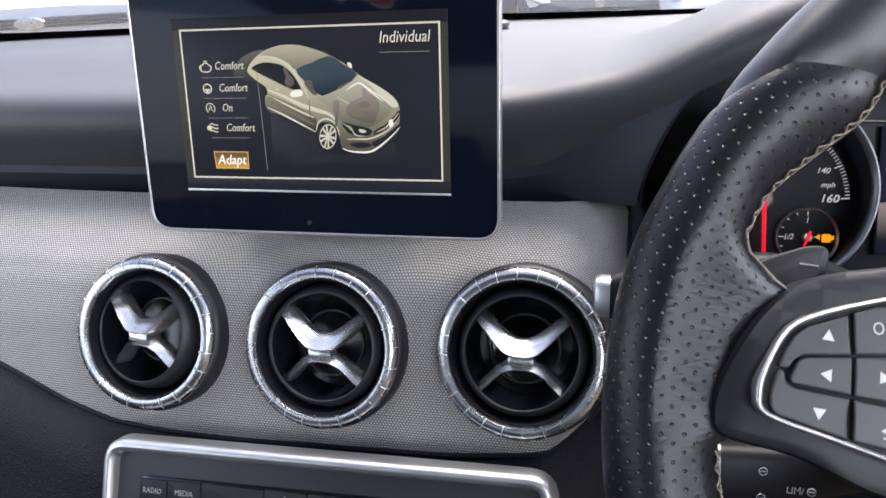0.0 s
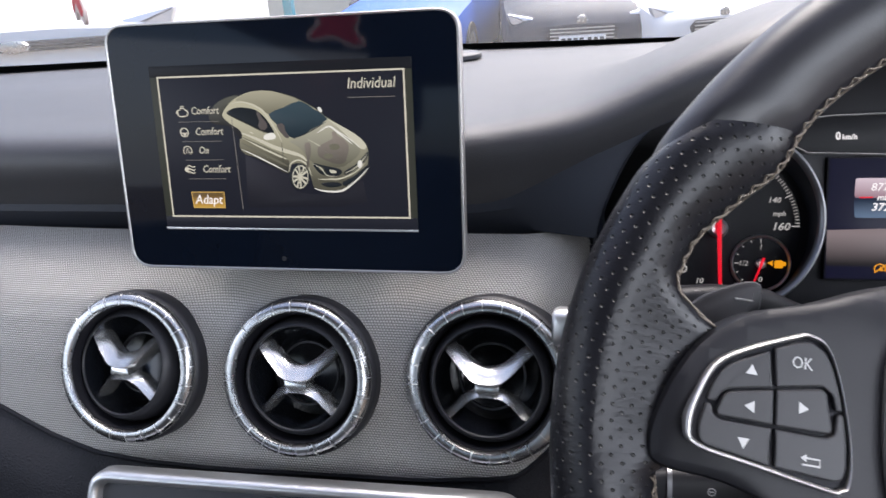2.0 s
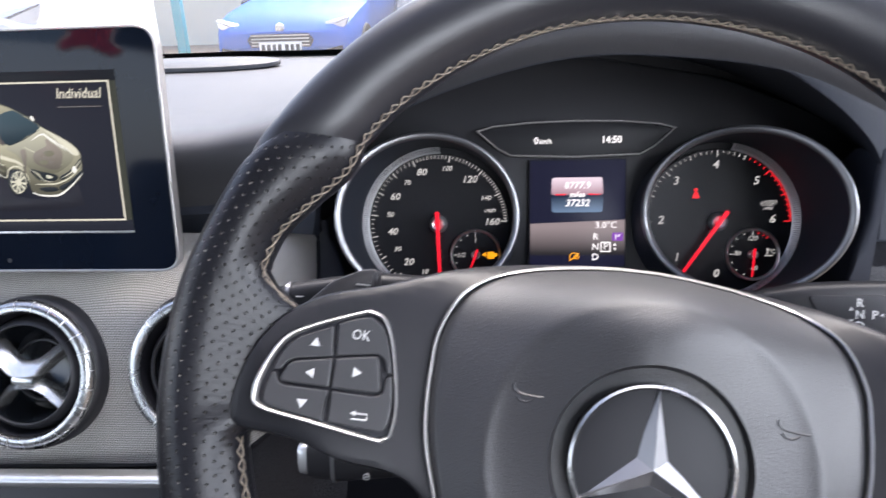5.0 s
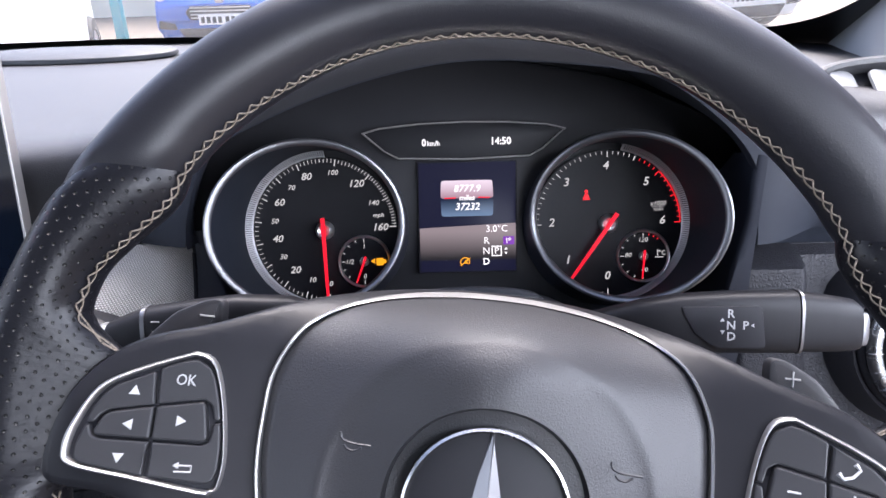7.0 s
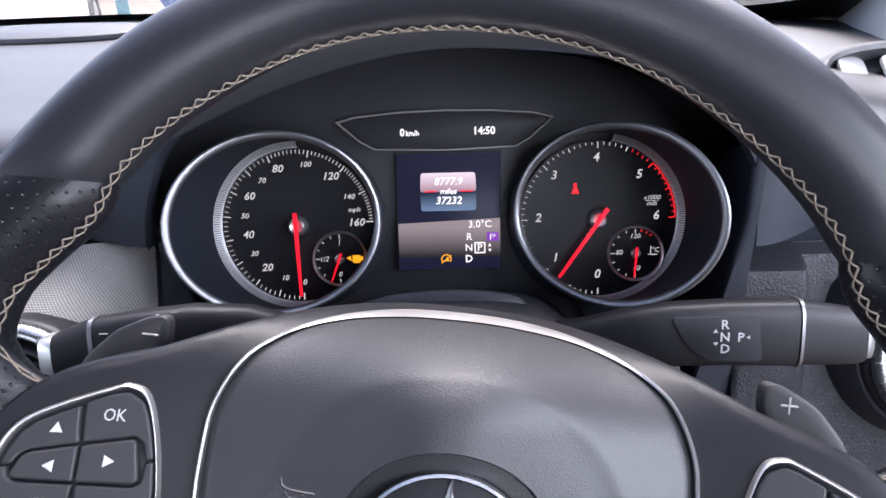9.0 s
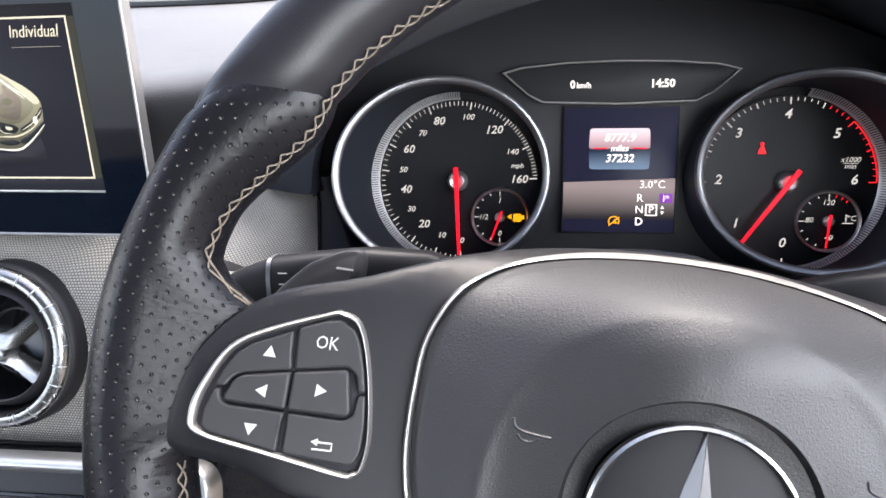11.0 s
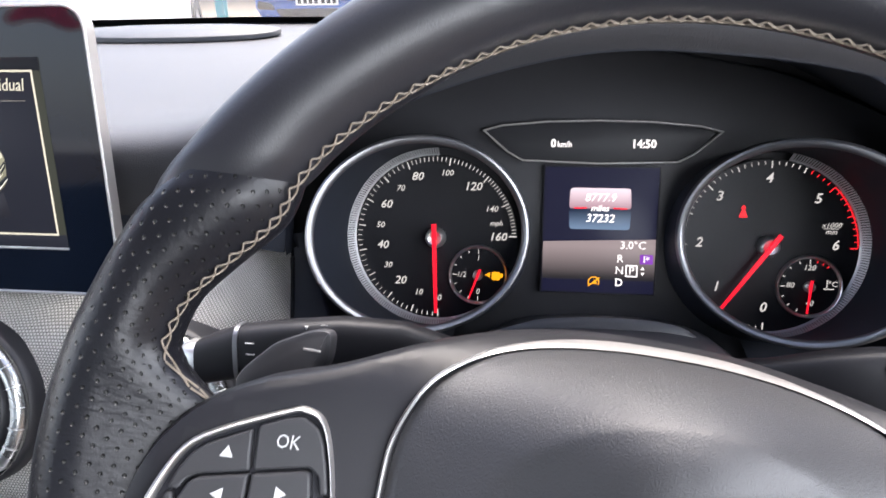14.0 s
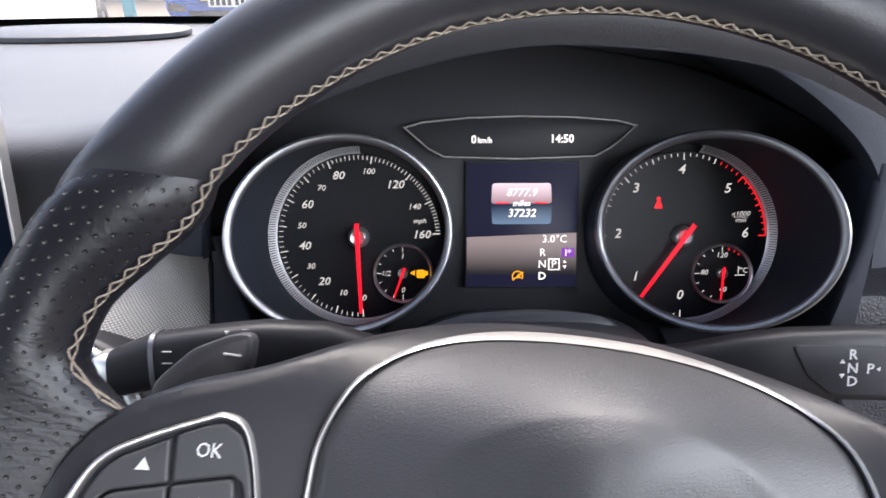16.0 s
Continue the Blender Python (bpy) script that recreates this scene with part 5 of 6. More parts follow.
part("lit_band", slab([(-0.0308, -0.0225), (0.0338, -0.0225), (0.0338, 0.0020), (-0.0308, -0.0005)], -0.0072, -0.0070, 0.00003), shaded_glow("display_road", (0.02, 0.018, 0.02), (0.30, 0.24, 0.24), -0.021, -0.003, 0.9), disp, "grey lit band")
part("value_tile", slab([(-0.0163, 0.0192), (0.0192, 0.0192), (0.0186, 0.0312), (-0.0157, 0.0312)], -0.0071, -0.0068, 0.00003, 0.002), shaded_glow("tile_pale", (0.38, 0.21, 0.25), (0.88, 0.72, 0.78), 0.019, 0.031, 0.9), disp, "pale lit tile")
part("value_tile", slab([(-0.0158, 0.0072), (0.0187, 0.0072), (0.0192, 0.0192), (-0.0163, 0.0192)], -0.0071, -0.0068, 0.00003, 0.002), shaded_glow("tile_blue", (0.16, 0.24, 0.36), (0.01, 0.02, 0.05), 0.007, 0.018, 0.9), disp, "blue lit tile")
part("rule", slab([(-0.0135, 0.0190), (-0.0060, 0.0192), (-0.0060, 0.0200), (-0.0135, 0.0198)], -0.0068, -0.0066, 0.00003), G_RED, disp)
part("rule", slab([(0.0090, 0.0192), (0.0170, 0.0190), (0.0170, 0.0198), (0.0090, 0.0200)], -0.0068, -0.0066, 0.00003), G_RED, disp)
lettering("8777.9", 0.0066, 0.0015, 0.0256, -0.0066, G_TEXT, disp, 0.2)
lettering("miles", 0.0050, 0.0014, 0.0194, -0.0066, G_TEXT, disp, 0.2, bold=0.0001)
lettering("37232", 0.0066, 0.0015, 0.0135, -0.0066, G_TEXT, disp, 0.2, bold=0.0001)
lettering("3.0°C", 0.0064, 0.0210, -0.0018, -0.0066, G_TEXT, disp)
lettering("R", 0.0064, 0.0140, -0.0098, -0.0066, G_TEXT, disp)
lettering("N", 0.0064, 0.0138, -0.0167, -0.0066, G_TEXT, disp)
lettering("D", 0.0064, 0.0137, -0.0238, -0.0066, G_TEXT, disp, bold=0.0001)
lettering("P", 0.0064, 0.0207, -0.0167, -0.0066, G_TEXT, disp)
sq = [(0.0173, -0.0202), (0.0241, -0.0202), (0.0241, -0.0132), (0.0173, -0.0132)]
part("gear_box", band(ccw(sq), offset(ccw(sq), 0.0007), -0.0069, -0.0066, 0.00003), G_TEXT, disp)
part("arrow", slab(tri(0.0270, -0.0153, 0.0012, 90), -0.0069, -0.0066, 0.00003), G_TEXT, disp)
part("arrow", slab(tri(0.0270, -0.0181, 0.0012, 270), -0.0069, -0.0066, 0.00003), G_TEXT, disp)
part("mode_tile", slab([(0.0252, -0.0125), (0.0326, -0.0125), (0.0326, -0.0070), (0.0252, -0.0070)], -0.0071, -0.0067, 0.00003), G_VIOLET, disp)
lettering("I*", 0.0056, 0.0288, -0.0100, -0.0065, G_TEXT, disp)
eco = merged(tube([(x, y, -0.0067) for x, y in arc(-0.0007, -0.0238, 0.0030, -30, 210, 16)], 0.0004, 5), tube([(-0.0038, -0.0262, -0.0067), (0.0026, -0.0212, -0.0067)], 0.0004, 5), slab(tri(-0.0002, -0.0240, 0.0019, 90), -0.0069, -0.0066, 0.00003))
part("eco_lamp", eco, G_AMBER, disp, "amber stop-start symbol")

# ---- infotainment display ----
screen = thing("infotainment_display", facing(-0.238, 0.408, 0.890, 8.5) @ Matrix.Translation((-0.1015, 0.0655, 0.0)), "black tablet-style car display showing drive settings", "display")
hous = rounded(ccw([(-0.1010, -0.0690), (0.1010, -0.0690), (0.1010, 0.0690), (-0.1010, 0.0690)]), 0.012, 8)
back = offset(hous, 0.006)
part("housing", loft([[(x, y, -0.017) for x, y in offset(hous, 0.02)], [(x, y, -0.015) for x, y in back], [(x, y, -0.008) for x, y in offset(hous, 0.001)], [(x, y, -0.001) for x, y in hous]], close=True, cap=True), PLASTIC, screen)
part("edge_frame", band(offset(hous, -0.0009), offset(hous, 0.0006), -0.006, 0.0012, 0.0004), SURROUND, screen, "satin silver edge")
glass = part("front_glass", slab(offset(hous, 0.0004), -0.002, 0.0006, 0.0004), GLASS_BLACK, screen, "glossy black front", smooth=False)
part("bracket", box(-0.055, 0.055, -0.060, 0.0, -0.065, -0.015, 0.006), PLASTIC, screen)
part("sensor", spun([(0.0, 0.0009), (0.0012, 0.0009), (0.0014, 0.0006)], 16, -0.004, -0.0628), PLASTIC, screen)
DX, DY = 0.0, 0.002
G_NIGHT = glowing("screen_night", (0.010, 0.011, 0.020), 0.9)
G_CREAM = glowing("screen_cream", (0.90, 0.84, 0.66), 0.85)
G_LINE = glowing("screen_line", (0.34, 0.31, 0.27), 0.8)
G_GOLD = shaded_glow("screen_gold", (0.70, 0.40, 0.06), (0.15, 0.085, 0.02), -0.0335, -0.0262, 1.0)
pic = part("picture", slab([(-0.0760, -0.0450), (0.0760, -0.0450), (0.0760, 0.0465), (-0.0760, 0.0465)], 0.0004, 0.0008, 0.00005), glowing("screen_map_strip", (0.045, 0.048, 0.034), 0.8), screen, "lit picture")
part("status_bar", slab([(-0.0760, 0.0405), (0.0760, 0.0405), (0.0760, 0.0465), (-0.0760, 0.0465)], 0.0008, 0.00095, 0.00002), glowing("screen_bar", (0.004, 0.005, 0.009), 0.8), pic)
part("status_bar", slab([(-0.0760, -0.0450), (0.0760, -0.0450), (0.0760, -0.0385), (-0.0760, -0.0385)], 0.0008, 0.00095, 0.00002), G_NIGHT, pic)
part("lower_light", slab([(-0.0762, -0.0462), (0.0762, -0.0462), (0.0762, -0.0450), (-0.0762, -0.0450)], 0.0004, 0.0011, 0.0001), SATIN, screen, "thin bright lower edge")
win = [(-0.0715, -0.0388), (0.0722, -0.0388), (0.0722, 0.0408), (-0.0715, 0.0408)]
pop = part("popup", slab(win, 0.0009, 0.0011, 0.00003), G_NIGHT, screen, "dark settings window")
part("popup_frame", band(ccw(win), offset(ccw(win), 0.0009), 0.0010, 0.00125, 0.00003), G_CREAM, pop, "pale window frame")
# settings column
SH = 0.00125
for txt, x, y in (("Comfort", -0.0440, 0.0215), ("Comfort", -0.0427, 0.0100), ("On", -0.0472, -0.0005), ("Comfort", -0.0405, -0.0112)):
    lettering(txt, 0.0060, x, y, SH, G_CREAM, pop, 0.18, squeeze=0.80)
for i, y in enumerate((0.0155, 0.0045, -0.0060, -0.0167)):
    part("rule", slab([(-0.0610 + 0.001 * i, y), (-0.0355, y), (-0.0355, y + 0.00025), (-0.0610 + 0.001 * i, y + 0.00025)], 0.0011, SH, 0.00002), G_LINE, pop)
part("rule", slab([(-0.0265, -0.034), (-0.0262, -0.034), (-0.0280, 0.02), (-0.0283, 0.02)], 0.0011, SH, 0.00002), G_LINE, pop)
part("rule", slab([(0.0405, 0.0265), (0.0665, 0.0265), (0.0665, 0.0268), (0.0405, 0.0268)], 0.0011, SH, 0.00002), G_LINE, pop)
icons = [merged(tube([(x, y, SH) for x, y in ((-0.0606, 0.0192), (-0.0606, 0.0222), (-0.0594, 0.0222), (-0.0588, 0.0232), (-0.0568, 0.0232), (-0.0562, 0.0222), (-0.0550, 0.0219), (-0.0544, 0.0208), (-0.0550, 0.0192), (-0.0566, 0.0186), (-0.0590, 0.0186))], 0.00032, 5, True), tube([(-0.0588, 0.0241, SH), (-0.0568, 0.0241, SH)], 0.0003, 5), tube([(-0.0614, 0.0200, SH), (-0.0614, 0.0216, SH)], 0.0003, 5)),
         merged(band(oval(-0.0580, 0.0098, 0.0027, 0.0027, 24), oval(-0.0580, 0.0098, 0.0021, 0.0021, 24), 0.0011, SH, 0.00002), slab([(-0.0602, 0.0096), (-0.0558, 0.0096), (-0.0572, 0.0088), (-0.0576, 0.0076), (-0.0584, 0.0076), (-0.0588, 0.0088)], 0.0011, SH, 0.00002)),
         merged(tube([(x, y, SH) for x, y in arc(-0.0572, -0.0006, 0.0026, -50, 230, 20)], 0.00025, 5), tube([(-0.0582, -0.0018, SH), (-0.0572, 0.0010, SH), (-0.0562, -0.0018, SH)], 0.00025, 5)),
         merged(*[tube([(-0.0585 + 0.0012 * k, -0.0112 + dy + 0.0006 * math.sin(k * 1.6), SH) for k in range(5)], 0.0003, 5) for dy in (0.0018, 0.0, -0.0018)], slab(oval(-0.0590, -0.0112, 0.0014, 0.0014, 12), 0.0011, SH, 0.00002))]
for b in icons:
    part("symbol", b, G_CREAM, pop)
gold = part("adapt_button", slab([(-0.0572, -0.0335), (-0.0372, -0.0335), (-0.0370, -0.0240), (-0.0578, -0.0240)], 0.0011, 0.0013, 0.00003), G_GOLD, pop, "amber highlighted button")
rim_box = ccw([(-0.0572, -0.0335), (-0.0372, -0.0335), (-0.0370, -0.0240), (-0.0578, -0.0240)])
part("button_edge", band(rim_box, offset(rim_box, 0.0005), 0.0012, 0.0014, 0.00003), glowing("screen_gold_edge", (0.75, 0.48, 0.12), 0.9), gold, "bright gold edge")
lettering("Adapt", 0.0076, -0.0472, -0.0287, 0.00145, G_TEXT, gold, 0.18, squeeze=0.92)
lettering("Individual", 0.0082, 0.0535, 0.0338, SH, G_CREAM, pop, 0.18, squeeze=0.86)

# picture of a saloon car, flat shapes on the screen
def on_screen(x, y):
    """Picture units, thousandths across and down, to the screen's own metres."""
    w = 0.06100 * x + -0.06640 * y + 1
    return ((0.10658 * x + -0.00701 * y + -0.04391) / w, (-0.00067 * x + -0.09758 * y + 0.03797) / w)


def shape(name, pts, mat, level, smooth=3, label=""):
    h = 0.00118 + 0.000025 * level
    pts = [(x / 1000, y / 1000) for x, y in pts]
    if smooth:
        pts = spline(pts, smooth, True)
    return part(name, slab([on_screen(x, y) for x, y in pts], h - 0.00002, h, 0.000005), mat, pop, label)


def streak(name, pts, w, mat, level):
    """A line of the picture, w thousandths wide, thin at both ends."""
    line = spline(pts, 5)
    left, right = [], []
    for i, (x, y) in enumerate(line):
        a, b = Vector(line[max(0, i - 1)]), Vector(line[min(len(line) - 1, i + 1)])
        d = (b - a).normalized() * w * 0.5 * (0.25 + 0.75 * math.sin(math.pi * i / (len(line) - 1)))
        left.append((x - d.y, y + d.x))
        right.append((x + d.y, y - d.x))
    return shape(name, left + right[::-1], mat, level, 0)


C_BODY = shaded_glow("car_picture_body", (0.10, 0.095, 0.065), (0.55, 0.52, 0.36), -0.018, 0.016, 1.0)
C_SIDE = shaded_glow("car_picture_side", (0.035, 0.033, 0.024), (0.28, 0.26, 0.17), -0.012, 0.008, 1.0)
C_ROOF = shaded_glow("car_picture_roof", (0.16, 0.15, 0.10), (0.50, 0.47, 0.33), 0.016, 0.031, 0.9)
C_HOOD = shaded_glow("car_picture_bonnet", (0.13, 0.125, 0.085), (0.50, 0.48, 0.36), -0.010, 0.014, 1.0)
C_LIGHT = glowing("car_picture_light", (0.66, 0.63, 0.48), 1.0)
C_PALE = glowing("car_picture_pale", (0.92, 0.90, 0.80), 1.0)
C_MID = glowing("car_picture_mid", (0.20, 0.19, 0.13), 0.85)
C_DIM = shaded_glow("car_picture_rear", (0.020, 0.020, 0.022), (0.13, 0.13, 0.10), 0.012, 0.028, 0.9)
C_DARK = glowing("car_picture_glass", (0.010, 0.014, 0.018), 0.9)
C_GLASS = shaded_glow("car_picture_screen", (0.016, 0.030, 0.042), (0.050, 0.090, 0.11), 0.006, 0.027, 0.9)
C_FLOOR = shaded_glow("car_picture_floor", (0.008, 0.008, 0.014), (0.028, 0.026, 0.036), -0.034, -0.006, 0.9)
C_GHOST = shaded_glow("car_picture_engine", (0.14, 0.125, 0.10), (0.34, 0.29, 0.24), -0.008, 0.006, 0.85)
C_HAZE = glowing("car_picture_haze", (0.13, 0.11, 0.10), 0.85)
shape("picture_floor", [(238, 420), (475, 535), (520, 628), (620, 645), (745, 648), (890, 565), (915, 690), (760, 715), (250, 715)], C_FLOOR, 0, 0, "dim floor under the pictured car")
shape("picture_car", [(205, 290), (150, 245), (110, 200), (150, 130), (200, 92), (265, 66), (340, 57), (420, 67), (500, 92), (560, 120), (640, 165), (700, 215), (790, 268), (860, 312), (905, 355), (922, 400), (920, 470), (912, 520), (860, 572), (790, 622), (740, 631), (660, 626), (618, 606), (604, 560), (585, 508), (555, 478), (520, 468), (492, 480), (474, 526), (400, 490), (300, 437), (217, 398)], C_BODY, 1, 3, "picture of a beige saloon car")
shape("picture_rear", [(42, 225), (45, 175), (85, 125), (145, 94), (203, 86), (150, 130), (110, 190), (150, 240), (212, 285), (214, 330), (150, 260), (80, 250)], C_DIM, 2)
shape("picture_side", [(217, 330), (300, 372), (430, 436), (480, 452), (478, 500), (474, 526), (400, 490), (300, 437), (217, 398)], C_SIDE, 2)
shape("picture_roof", [(185, 112), (225, 84), (300, 62), (380, 60), (455, 78), (545, 116), (455, 152), (370, 190), (335, 160), (275, 128), (220, 116)], C_ROOF, 2)
streak("picture_roof_edge", [(165, 132), (215, 122), (275, 136), (335, 172), (380, 232), (420, 300), (442, 347)], 9, C_LIGHT, 5)
streak("picture_roof_edge", [(420, 68), (500, 92), (560, 120), (640, 167), (700, 218)], 5, C_MID, 4)
shape("picture_glass", [(371, 190), (455, 153), (545, 117), (620, 160), (698, 220), (610, 278), (512, 330), (458, 292), (410, 245)], C_GLASS, 3, 2)
shape("picture_glass", [(136, 186), (165, 162), (215, 152), (290, 164), (340, 200), (380, 255), (398, 300), (345, 292), (250, 245), (190, 216)], C_DARK, 3, 3)
streak("picture_window_line", [(136, 188), (190, 218), (250, 247), (345, 295), (400, 312)], 4, C_MID, 4)
shape("picture_seat", [(302, 185), (318, 182), (335, 212), (358, 240), (360, 268), (338, 282), (312, 262), (318, 230)], C_HAZE, 4)
shape("picture_seat", [(415, 258), (437, 243), (458, 258), (462, 285), (484, 322), (465, 325), (440, 300), (425, 280)], C_HAZE, 4)
shape("picture_bonnet", [(485, 345), (515, 332), (612, 282), (700, 226), (800, 290), (868, 372), (872, 420), (800, 480), (740, 496), (640, 478), (585, 440), (545, 385)], C_HOOD, 2)
shape("picture_bonnet_light", [(702, 224), (790, 268), (862, 314), (905, 358), (912, 385), (880, 388), (820, 330), (760, 270)], C_LIGHT, 3)
streak("picture_crease", [(590, 335), (650, 370), (720, 405), (805, 445)], 5, C_LIGHT, 4)
streak("picture_crease", [(722, 268), (780, 305), (840, 350), (880, 385)], 5, C_PALE, 4)
streak("picture_wiper", [(520, 326), (600, 290), (690, 236)], 6, C_DARK, 4)
shape("picture_engine", [(652, 372), (700, 345), (725, 330), (722, 295), (742, 292), (752, 312), (785, 332), (815, 372), (808, 425), (790, 468), (745, 474), (690, 455), (648, 432), (640, 400)], C_GHOST, 5)
for k, (x, y, r) in enumerate(((690, 385, 24), (735, 378, 26), (775, 400, 24), (700, 430, 22), (748, 436, 24))):
    shape("picture_engine_piece", [(x + r * math.cos(a) * (1.2 if k % 2 else 0.9), y + r * 0.7 * math.sin(a)) for a in [math.pi * i / 4 for i in range(8)]], C_MID if k % 2 else C_GHOST, 6, 2)
shape("picture_strut", [(568, 362), (585, 352), (600, 358), (604, 400), (596, 440), (590, 492), (580, 488), (578, 440), (572, 400)], C_GHOST, 5)
streak("picture_shoulder", [(217, 296), (300, 330), (400, 378), (480, 405), (548, 428), (592, 468)], 22, C_LIGHT, 4)
streak("picture_shoulder_shade", [(217, 318), (320, 366), (430, 418), (470, 438)], 10, C_MID, 5)
streak("picture_sill", [(217, 352), (320, 405), (420, 458), (474, 486)], 14, C_MID, 3)
streak("picture_sill", [(217, 388), (300, 428), (400, 480), (474, 520)], 7, C_PALE, 4)
streak("picture_door_line", [(440, 350), (445, 400), (450, 470)], 4, C_DARK, 5)
streak("picture_door_handle", [(262, 290), (285, 300)], 8, C_LIGHT, 5)
wheel_turn = lambda x, y: (537 + x * 0.97 - y * 0.13, 545 + y + x * 0.18)
shape("picture_wheel", [wheel_turn(58 * math.cos(a), 76 * math.sin(a)) for a in [2 * math.pi * i / 24 for i in range(24)]], C_DARK, 4, 0, "pictured wheel")
shape("picture_wheel_rim", [wheel_turn(5 + 46 * math.cos(a), 66 * math.sin(a)) for a in [2 * math.pi * i / 24 for i in range(24)]], C_LIGHT, 5, 0)
for k in range(10):
    a = 2 * math.pi * (k + 0.5) / 10
    w = 0.26 if k % 2 else 0.14
    shape("picture_wheel_gap", [wheel_turn(5 + 12 * math.cos(a), 17 * math.sin(a)), wheel_turn(5 + 42 * math.cos(a - w), 60 * math.sin(a - w)), wheel_turn(5 + 42 * math.cos(a + w), 60 * math.sin(a + w))], C_DARK, 6, 0)
shape("picture_lamp", [(610, 470), (655, 478), (715, 492), (762, 503), (776, 524), (742, 546), (685, 540), (645, 522)], C_DARK, 4, 2)
shape("picture_lamp_lens", [(640, 487), (662, 490), (676, 510), (666, 516), (650, 505)], C_MID, 5, 2)
shape("picture_lamp_lens", [(706, 506), (738, 512), (745, 522), (722, 527), (708, 519)], C_LIGHT, 5, 2)
streak("picture_lamp_line", [(612, 472), (660, 500), (690, 538), (742, 544)], 5, C_LIGHT, 6)
shape("picture_grille", [(788, 516), (845, 484), (890, 440), (919, 404), (919, 438), (880, 482), (800, 537)], C_DARK, 4, 2)
streak("picture_grille_bar", [(795, 526), (850, 496), (890, 455), (918, 420)], 7, C_LIGHT, 5)
shape("picture_badge", [(876 + 13 * math.cos(a), 476 + 22 * math.sin(a)) for a in [math.pi * i / 6 for i in range(12)]], C_PALE, 6, 0)
shape("picture_intake", [(655, 585), (700, 577), (758, 580), (772, 596), (735, 606), (690, 604)], C_DARK, 4, 2)
shape("picture_intake", [(775, 577), (840, 545), (916, 482), (918, 502), (860, 556), (795, 600)], C_DARK, 4, 2)
streak("picture_splitter", [(618, 608), (660, 624), (740, 630), (792, 616), (860, 562), (924, 496)], 11, C_PALE, 5)
streak("picture_flank_light", [(250, 338), (340, 385), (430, 428), (468, 446)], 12, C_LIGHT, 4)
streak("picture_bonnet_glint", [(640, 300), (705, 262), (760, 300), (835, 362)], 10, C_PALE, 4)
streak("picture_bumper_glint", [(640, 560), (700, 560), (770, 556), (850, 520), (905, 468)], 9, C_LIGHT, 4)
streak("picture_arch", [(478, 520), (492, 470), (535, 452), (580, 478), (605, 540)], 9, C_LIGHT, 4)
shape("picture_mirror", [(340, 322), (355, 303), (392, 296), (408, 314), (400, 332), (352, 336)], C_PALE, 6, 2)
shape("picture_mirror", [(643, 158), (656, 152), (668, 166), (668, 182), (655, 178)], C_PALE, 5, 2)

# ---- radio panel ----
radio = thing("radio_panel", facing(-0.335, 0.345, 0.770, 25), "black car radio panel in a silver frame", "radio")
fr = rounded(ccw([(-0.1245, -0.14), (0.1330, -0.14), (0.1330, 0.0170), (-0.1245, 0.0125)]), 0.016, 8)
part("frame", bulge(fr, offset(fr, 0.0095), -0.006, 0.0055), SATIN, radio, "satin silver frame")
part("body", slab(offset(fr, 0.0060), -0.012, -0.001, 0.001), PLASTIC, radio)
inner = rounded(ccw([(-0.1020, -0.12), (0.1115, -0.12), (0.1115, -0.0040), (-0.1010, -0.0085)]), 0.005, 4)
part("key_field", slab(inner, -0.002, 0.0002, 0.0004), GLOSS, radio)
for x0, x1, y0, y1 in ((-0.1005, -0.0835, -0.0230, -0.0100), (-0.0828, -0.0625, -0.0225, -0.0094), (-0.0618, -0.0250, -0.0210, -0.0088), (-0.0243, 0.0, -0.0205, -0.0082), (0.0007, 0.0285, -0.0200, -0.0078), (0.0292, 0.0640, -0.0195, -0.0072), (0.0647, 0.0800, -0.0180, -0.0062), (0.0806, 0.0952, -0.0180, -0.0060), (0.0958, 0.1095, -0.0180, -0.0058),
                       (-0.1005, -0.0835, -0.0390, -0.0262), (-0.0828, -0.0625, -0.0385, -0.0258)):
    part("key", slab([(x0, y0), (x1, y0), (x1, y1), (x0, y1)], 0.0, 0.0016, 0.0005, 0.001), BUTTON, radio, "black key")
part("slot", slab([(-0.060, -0.0290), (0.062, -0.0265), (0.062, -0.0225), (-0.060, -0.0240)], 0.0, 0.0008, 0.0002), BLACK, radio)
part("key_line", box(-0.1010, -0.0600, -0.0252, -0.0236, 0.0, 0.0024, 0.0005), SATIN, radio, "thin silver line")
part("key_line", box(0.0635, 0.1095, -0.0212, -0.0197, 0.0, 0.0024, 0.0005), SATIN, radio, "thin silver line")
for txt, x, y in (("RADIO", -0.0922, -0.0160), ("MEDIA", -0.0725, -0.0156), ("CLEAR", 0.0146, -0.0120), ("1", 0.0735, -0.0108), ("2", 0.0879, -0.0100), ("3", 0.1026, -0.0098), ("NAVI", -0.0920, -0.0318), ("TEL", -0.0724, -0.0319)):
    lettering(txt, 0.0044 if len(txt) > 1 else 0.0056, x, y, 0.0018, PRINT, radio, squeeze=0.88)
part("eject_mark", merged(slab(tri(-0.0119, -0.0118, 0.0017, 90), 0.0016, 0.0018, 0.00002), tube([(-0.0135, -0.0140, 0.0018), (-0.0103, -0.0140, 0.0018)], 0.0003, 5)), PRINT, radio)

